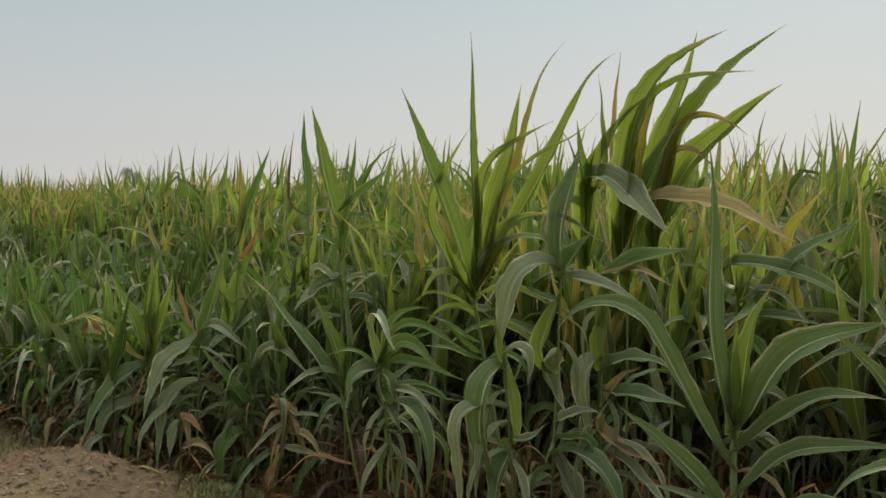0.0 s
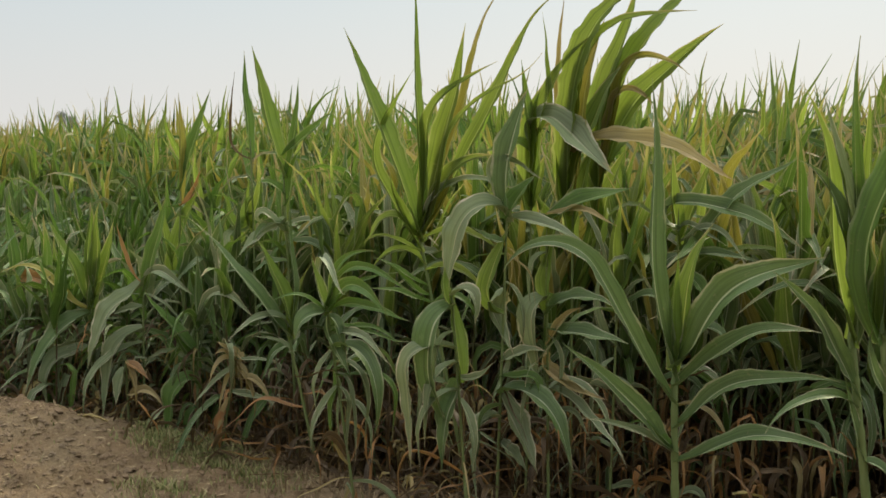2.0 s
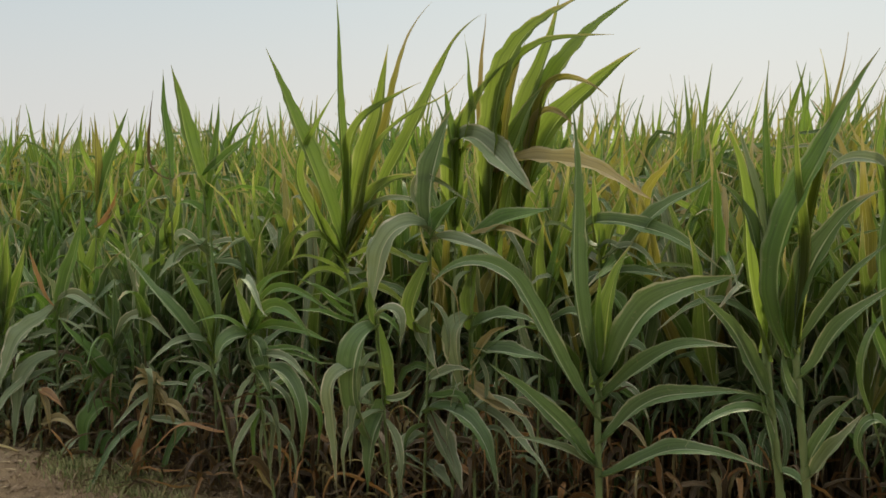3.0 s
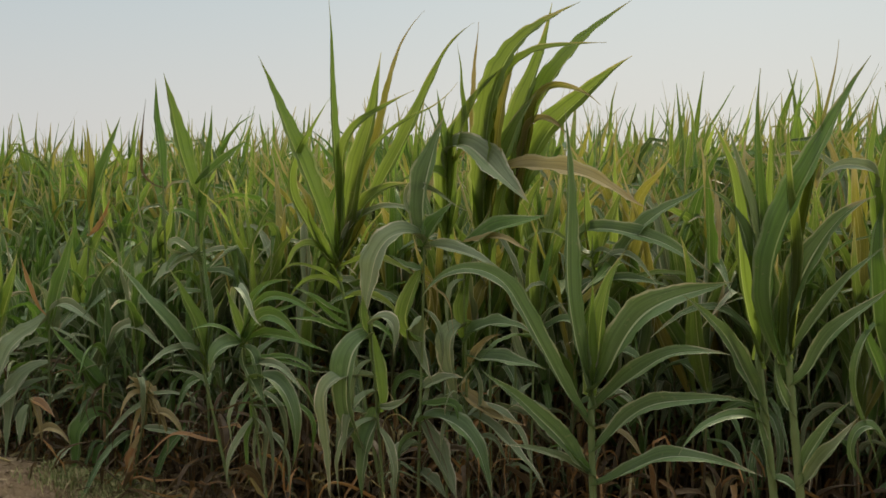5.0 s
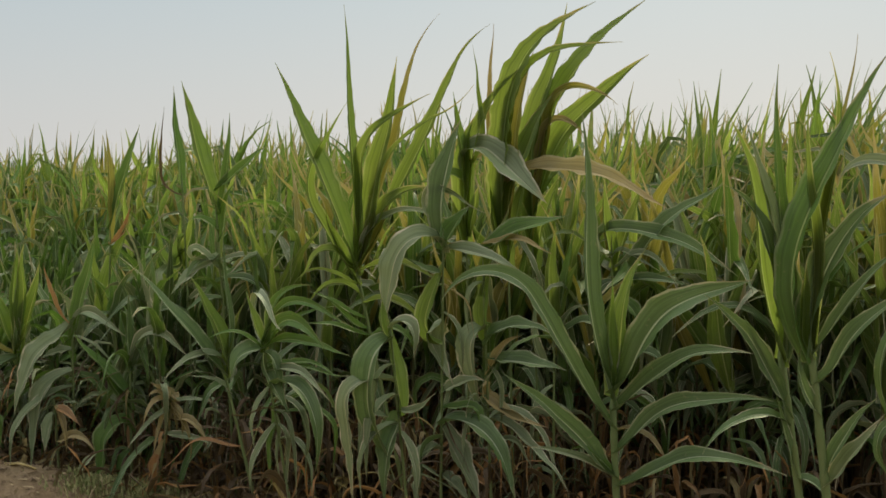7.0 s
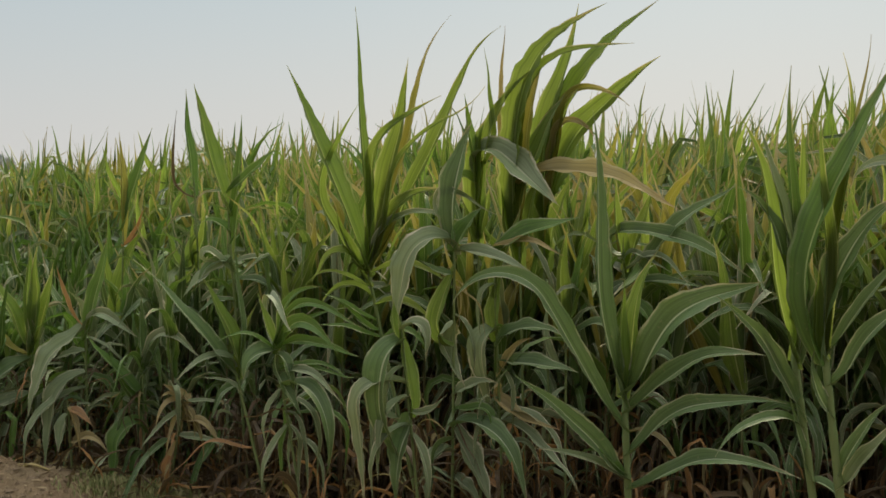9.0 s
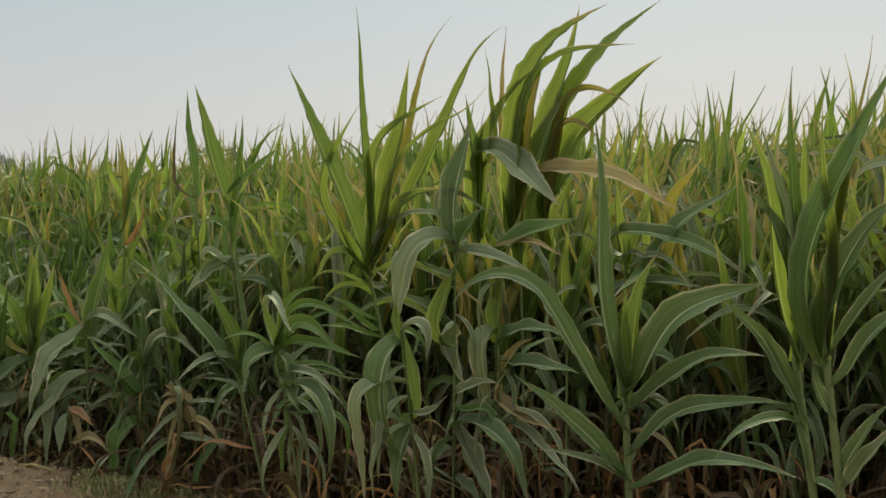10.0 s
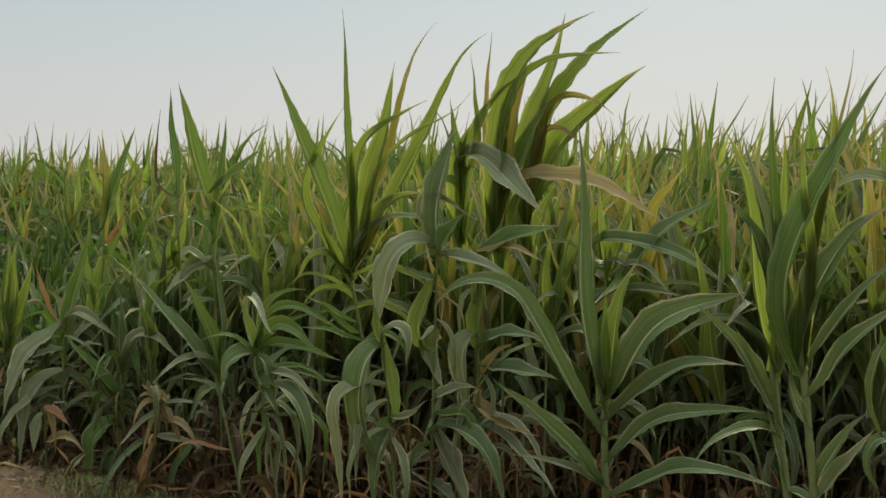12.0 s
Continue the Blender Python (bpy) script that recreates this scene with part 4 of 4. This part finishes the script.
for i, (d, x, y) in enumerate(near_spots):
    want = canopy(x, y) * rng.uniform(0.86, 1.06)
    tall = 1.9 if want > 1.45 else 1.3
    size = want / tall
    wide = size ** 0.4
    m = Matrix.LocRotScale((x, y, ground_height(x, y) - 0.02), Euler((rng.uniform(-0.06, 0.06), rng.uniform(0.0, 0.14), rng.uniform(0, 6.28))), (wide, wide, size))
    if unused[tall]:
        unused[tall].pop().matrix_basis = m
    else:
        source = patterns[tall][rng.randrange(len(patterns[tall]))]
        ob = copy_thing(source, Matrix.Identity(4))
        ob.matrix_basis = m
for row in unused.values():
    for plant in row:
        x, y = world_place(rng.uniform(2.0, 5.0), rng.uniform(2.5, 4.0))
        plant.location = (x, y, -0.08)


def packed(pieces):
    verts = np.array([tuple(v) for _, g, _ in pieces for v in g[0]], dtype=np.float64)
    uvs = np.array([w for _, g, _ in pieces for w in g[2]], dtype=np.float32)
    faces, mats, n = [], [], 0
    for _, g, tone in pieces:
        faces += [[i + n for i in f] for f in g[1]]
        mats += [tone % len(FIELD_MATS)] * len(g[1])
        n += len(g[0])
    return verts, uvs, np.array(faces, dtype=np.int32), np.array(mats, dtype=np.int32)


def crowd(name, places, models, label):
    """Many plants joined into one mesh."""
    V, U, Fc, M, n = [], [], [], [], 0
    for d, x, y in places:
        want, turn = canopy(x, y) * rng.uniform(0.82, 1.06), rng.uniform(0, 6.28)
        tall = 1.9 if want > 1.45 else 1.3
        verts, uvs, faces, mats = rng.choice(models[tall])
        size = want / tall
        cs, sn, w, lx = math.cos(turn), math.sin(turn), size ** 0.4, rng.uniform(0.0, 0.15)
        vx, vy = (verts[:, 0] * cs - verts[:, 1] * sn) * w, (verts[:, 0] * sn + verts[:, 1] * cs) * w
        V.append(np.stack([vx + x + lx * verts[:, 2], vy + y, verts[:, 2] * size - 0.04], 1))
        U.append(uvs)
        Fc.append(faces + n)
        M.append(mats)
        n += len(verts)
    V, U, Fc, M = np.concatenate(V), np.concatenate(U), np.concatenate(Fc), np.concatenate(M)
    me = bpy.data.meshes.new(name)
    me.vertices.add(len(V))
    me.vertices.foreach_set("co", V.astype(np.float32).ravel())
    me.loops.add(Fc.size)
    me.loops.foreach_set("vertex_index", Fc.ravel())
    me.polygons.add(len(Fc))
    me.polygons.foreach_set("loop_start", np.arange(0, Fc.size, 4, dtype=np.int32))
    me.polygons.foreach_set("use_smooth", np.ones(len(Fc), dtype=bool))
    for m in FIELD_MATS:
        me.materials.append(m)
    me.polygons.foreach_set("material_index", M)
    me.uv_layers.new(name="blade").data.foreach_set("uv", U[Fc.ravel()].ravel())
    me.update(calc_edges=True)
    me.validate()
    return tagged(new(name, me), label, "maize field", kind="stuff")


middle_models = {tall: [packed(wild_plant(rng, tall, 8, 2, True, 4)) for _ in range(10)] for tall in (1.9, 1.3)}
distant_models = {tall: [packed(wild_plant(rng, tall, 5, 2, False)) for _ in range(10)] for tall in (1.9, 1.3)}
crowd("maize_rows", [p for p in far_spots if p[0] < 9.0], middle_models, "dense rows of green maize behind the field's edge")
crowd("distant_maize", [p for p in far_spots if p[0] >= 9.0], distant_models, "tops of the maize field reaching into the distance")


# ---- far off, behind the field ----
# the haze of the distance is mixed into the crown's pale grey-green
HAZED_LEAF = blade_material("hazed_tree_leaf", (0.27, 0.30, 0.27, 1), (0.34, 0.37, 0.34, 1))
BARK = blade_material("tree_bark", (0.10, 0.08, 0.06, 1), (0.14, 0.11, 0.08, 1))


def tapered(bm, a, b, ra, rb, sides=6):
    """A tapered limb from a to b."""
    rings = []
    for p, r in ((a, ra), (b, rb)):
        rings.append([bm.verts.new((p[0] + r * math.cos(6.2832 * k / sides), p[1] + r * math.sin(6.2832 * k / sides), p[2])) for k in range(sides)])
    for k in range(sides):
        bm.faces.new((rings[0][k], rings[0][(k + 1) % sides], rings[1][(k + 1) % sides], rings[1][k]))


def distant_tree(bearing, distance, tall, wide, seed):
    r = random.Random(seed)
    tree = new("tree")
    tree.location = (math.sin(radians(bearing)) * distance, math.cos(radians(bearing)) * distance, 0.0)
    tagged(tree, "small green tree far behind the maize field, paled as by haze", "tree", "trees behind the field")
    bm = bmesh.new()
    tapered(bm, (0, 0, -0.1), (0.1, 0, tall * 0.55), 0.16, 0.09)
    ends = []
    for k in range(9):
        turn, h = r.uniform(0, 6.28), tall * r.uniform(0.35, 0.55)
        end = (math.cos(turn) * wide * r.uniform(0.2, 0.42), math.sin(turn) * wide * r.uniform(0.2, 0.42), tall * r.uniform(0.6, 0.92))
        tapered(bm, (0.05, 0, h), end, 0.06, 0.02)
        ends.append(end)
    me = bpy.data.meshes.new("trunk")
    bm.to_mesh(me)
    bm.free()
    me.materials.append(BARK)
    part("trunk", me, tree)
    verts, faces = [], []
    for k in range(1500):
        e = ends[k % len(ends)]
        c = Vector((e[0] + r.gauss(0, wide * 0.10), e[1] + r.gauss(0, wide * 0.10), min(tall, e[2] + r.gauss(0, tall * 0.05))))
        u = Vector((r.gauss(0, 1), r.gauss(0, 1), r.gauss(0, 1))).normalized()
        w = u.orthogonal().normalized()
        size, n = r.uniform(0.05, 0.12), len(verts)
        verts += [c - u * size, c + w * size * 0.5, c + u * size, c - w * size * 0.5]
        faces.append((n, n + 1, n + 2, n + 3))
    me = bpy.data.meshes.new("crown")
    me.from_pydata(verts, [], faces)
    me.materials.append(HAZED_LEAF)
    part("crown", me, tree)


distant_tree(-26.0, 120.0, 5.0, 2.6, 5)
distant_tree(-24.3, 124.0, 4.2, 3.4, 6)


# ---- on the ground: clods, short grass, fallen leaves ----
def clod_mesh(rng, size):
    bm = bmesh.new()
    bmesh.ops.create_icosphere(bm, subdivisions=2, radius=1.0)
    flat = rng.uniform(0.28, 0.6)
    o = rng.uniform(0, 50)
    for v in bm.verts:
        k = 1 + 0.75 * noise.noise(v.co * 1.5 + Vector((o, 0, 0))) + 0.40 * noise.noise(v.co * 4.1 + Vector((0, o, 0)))
        v.co = Vector((v.co.x * k, v.co.y * k * 0.8, v.co.z * k * flat)) * size
    me = bpy.data.meshes.new("earth_clod")
    bm.to_mesh(me)
    bm.free()
    me.materials.append(CLOD)
    return me


clods = [clod_mesh(rng, 1.0) for _ in range(7)]
for i in range(290):
    a, s_in = rng.uniform(-3.4, 0.9), -0.62 + rng.gauss(0, 0.33)
    x, y = world_place(a, s_in)
    if math.hypot(x, y) < 1.2:
        continue
    r = 0.008 + 0.026 * rng.random() ** 3
    if i % 4 == 0:
        x, y = world_place(rng.uniform(-1.1, 0.4), rng.uniform(-0.75, -0.36))
        r = 0.010 + 0.030 * rng.random() ** 2
    ob = new("earth_clod", clods[i % 7])
    ob.matrix_basis = Matrix.LocRotScale((x, y, ground_height(x, y) + r * 0.15), Euler((rng.uniform(-0.5, 0.5), rng.uniform(-0.5, 0.5), rng.uniform(0, 6.28))), (r, r, r))
    tagged(ob, "small dry crumbly clod of brown earth on the bank", "earth clod", "clods on the bank")


def tufts(name, count, place, size, mat, label, category, flat=False):
    verts, faces = [], []
    for _ in range(count):
        x, y = place()
        z = ground_height(x, y)
        h, turn, w = size * rng.uniform(0.5, 1.3), rng.uniform(0, 6.28), rng.uniform(0.0015, 0.003) * (2 if flat else 1)
        lean = h * (rng.uniform(0.8, 1.6) if flat else rng.uniform(0.1, 0.9))
        up = h * (rng.uniform(0.02, 0.2) if flat else rng.uniform(0.6, 1.0))
        dx, dy = math.cos(turn), math.sin(turn)
        n = len(verts)
        for f, g, k in ((0.0, 0.0, 1.0), (0.45, 0.65, 0.8), (1.0, 1.0, 0.1)):
            px, py, pz = x + dx * lean * f, y + dy * lean * f, z + up * g + (0.004 if flat else -0.004)
            verts += [(px - dy * w * k, py + dx * w * k, pz), (px + dy * w * k, py - dx * w * k, pz + (0.003 if flat else 0))]
        faces += [(n, n + 1, n + 3, n + 2), (n + 2, n + 3, n + 5, n + 4)]
    me = bpy.data.meshes.new(name)
    me.from_pydata(verts, [], faces)
    me.materials.append(mat)
    return tagged(new(name, me), label, category, kind="stuff")


def verge():
    return world_place(rng.uniform(-1.4, -0.8), -0.06 + rng.gauss(0, 0.06))


def bank_top():
    return world_place(rng.uniform(-6.0, -2.75) + rng.gauss(0, 0.15), rng.uniform(-0.75, 0.18))


def bank():
    return world_place(rng.uniform(-4.5, 1.2), -0.55 + rng.gauss(0, 0.4))


def field_floor():
    return world_place(rng.uniform(-5.5, 5.0), rng.uniform(-0.1, 1.6) ** 1.0)


def crest_patch():
    a, s = rng.choice([(-0.85, -0.14), (-1.15, -0.18), (-0.55, -0.20), (-0.75, -0.55), (-1.0, -0.12)])
    return world_place(a + rng.gauss(0, 0.13), s + rng.gauss(0, 0.06))


tufts("grass_verge", 1800, verge, 0.05, GRASS, "short half-dry grass along the field's edge", "grass")
tufts("grass_patch", 13000, bank_top, 0.06, GRASS, "short half-dry grass on the earth", "grass")
tufts("crest_grass", 2600, crest_patch, 0.045, GRASS, "patches of short half-dry grass on the bank's crest", "grass")
tufts("bank_grass", 900, bank, 0.03, GRASS, "sparse short grass growing on the earth bank", "grass")
tufts("straw_bits", 1000, bank, 0.035, HAY, "bits of dry straw lying on the earth", "straw", True)
tufts("dry_grass", 700, lambda: world_place(rng.uniform(-1.2, 1.2), -0.12 + rng.gauss(0, 0.10)), 0.065, HAY, "straw-coloured dead grass at the foot of the maize", "dry grass")
# these stems take the litter colour with the crop's shade painted in
tufts("stem_litter", 5000, field_floor, 0.14, SHADED_LITTER, "thin dry stems lying between the maize", "litter", True)


def crumbs(name, count):
    """Small broken earth over the bank."""
    verts, faces = [], []
    for _ in range(count):
        x, y = bank()
        z, r, n, turn = ground_height(x, y), 0.004 + 0.014 * rng.random() ** 3, len(verts), rng.uniform(0, 6.28)
        for k in range(5):
            q = r * rng.uniform(0.6, 1.3)
            verts.append((x + q * math.cos(turn + k * 1.257), y + q * math.sin(turn + k * 1.257), z - 0.002 + r * rng.uniform(0, 0.2)))
        verts.append((x + r * rng.uniform(-0.4, 0.4), y + r * rng.uniform(-0.4, 0.4), z + r * rng.uniform(0.3, 0.9)))
        faces += [(n + k, n + (k + 1) % 5, n + 5) for k in range(5)]
    me = bpy.data.meshes.new(name)
    me.from_pydata(verts, [], faces)
    me.materials.append(CLOD)
    return tagged(new(name, me), "crumbled dry brown earth on the bank", "crumbled earth", kind="stuff")


crumbs("earth_crumbs", 15000)

tangle = []
for _ in range(1500):
    x, y = world_place(rng.uniform(-5.0, 4.5), rng.uniform(0.0, 1.0))
    g = blade((x, y, ground_height(x, y) + rng.uniform(0.02, 0.50)), rng.uniform(0, 360), rng.uniform(0.14, 0.38), eased(rng.uniform(-20, 80), rng.uniform(-110, -60), rng.uniform(0.1, 0.5), rng.uniform(0.1, 0.4)),
              rng.uniform(0.012, 0.032), rng.uniform(-60, 60), 7, 2, rng, 40.0, 120.0, 20.0)
    tangle.append(("leaf", g, rng.choice([4, 4, 6, 3, 4, 6] if x > 0.35 else [6, 6, 6, 6, 3, 4, 6, 5])))
verts, uvs, faces, mats = packed(tangle)
tagged(new("withered_leaves", mesh_of("withered_leaves", (verts.tolist(), faces.tolist(), uvs), FIELD_MATS, mats)),
       "withered brown maize leaves tangled between the stems", "withered leaves", kind="stuff")

fallen = []
for _ in range(1100):
    x, y = world_place(rng.uniform(-5.5, 4.5), rng.uniform(-0.15, 0.8))
    g = blade((x, y, ground_height(x, y) + 0.005), rng.uniform(0, 360), rng.uniform(0.18, 0.45), eased(rng.uniform(0, 80), rng.uniform(-70, 30), rng.uniform(0.2, 0.6), rng.uniform(0.1, 0.5)),
              rng.uniform(0.012, 0.030), rng.uniform(-60, 60), 6, 2, rng, 40.0, 120.0, 20.0)
    fallen.append(("leaf", g, rng.choice([4, 4, 6, 3] if x > 0.35 else [6, 4, 6, 6, 3])))
verts, uvs, faces, mats = packed(fallen)
tagged(new("fallen_leaves", mesh_of("fallen_leaves", (verts.tolist(), faces.tolist(), uvs), FIELD_MATS, mats)),
       "dry curled brown maize leaves on the field's floor", "fallen leaves", kind="stuff")
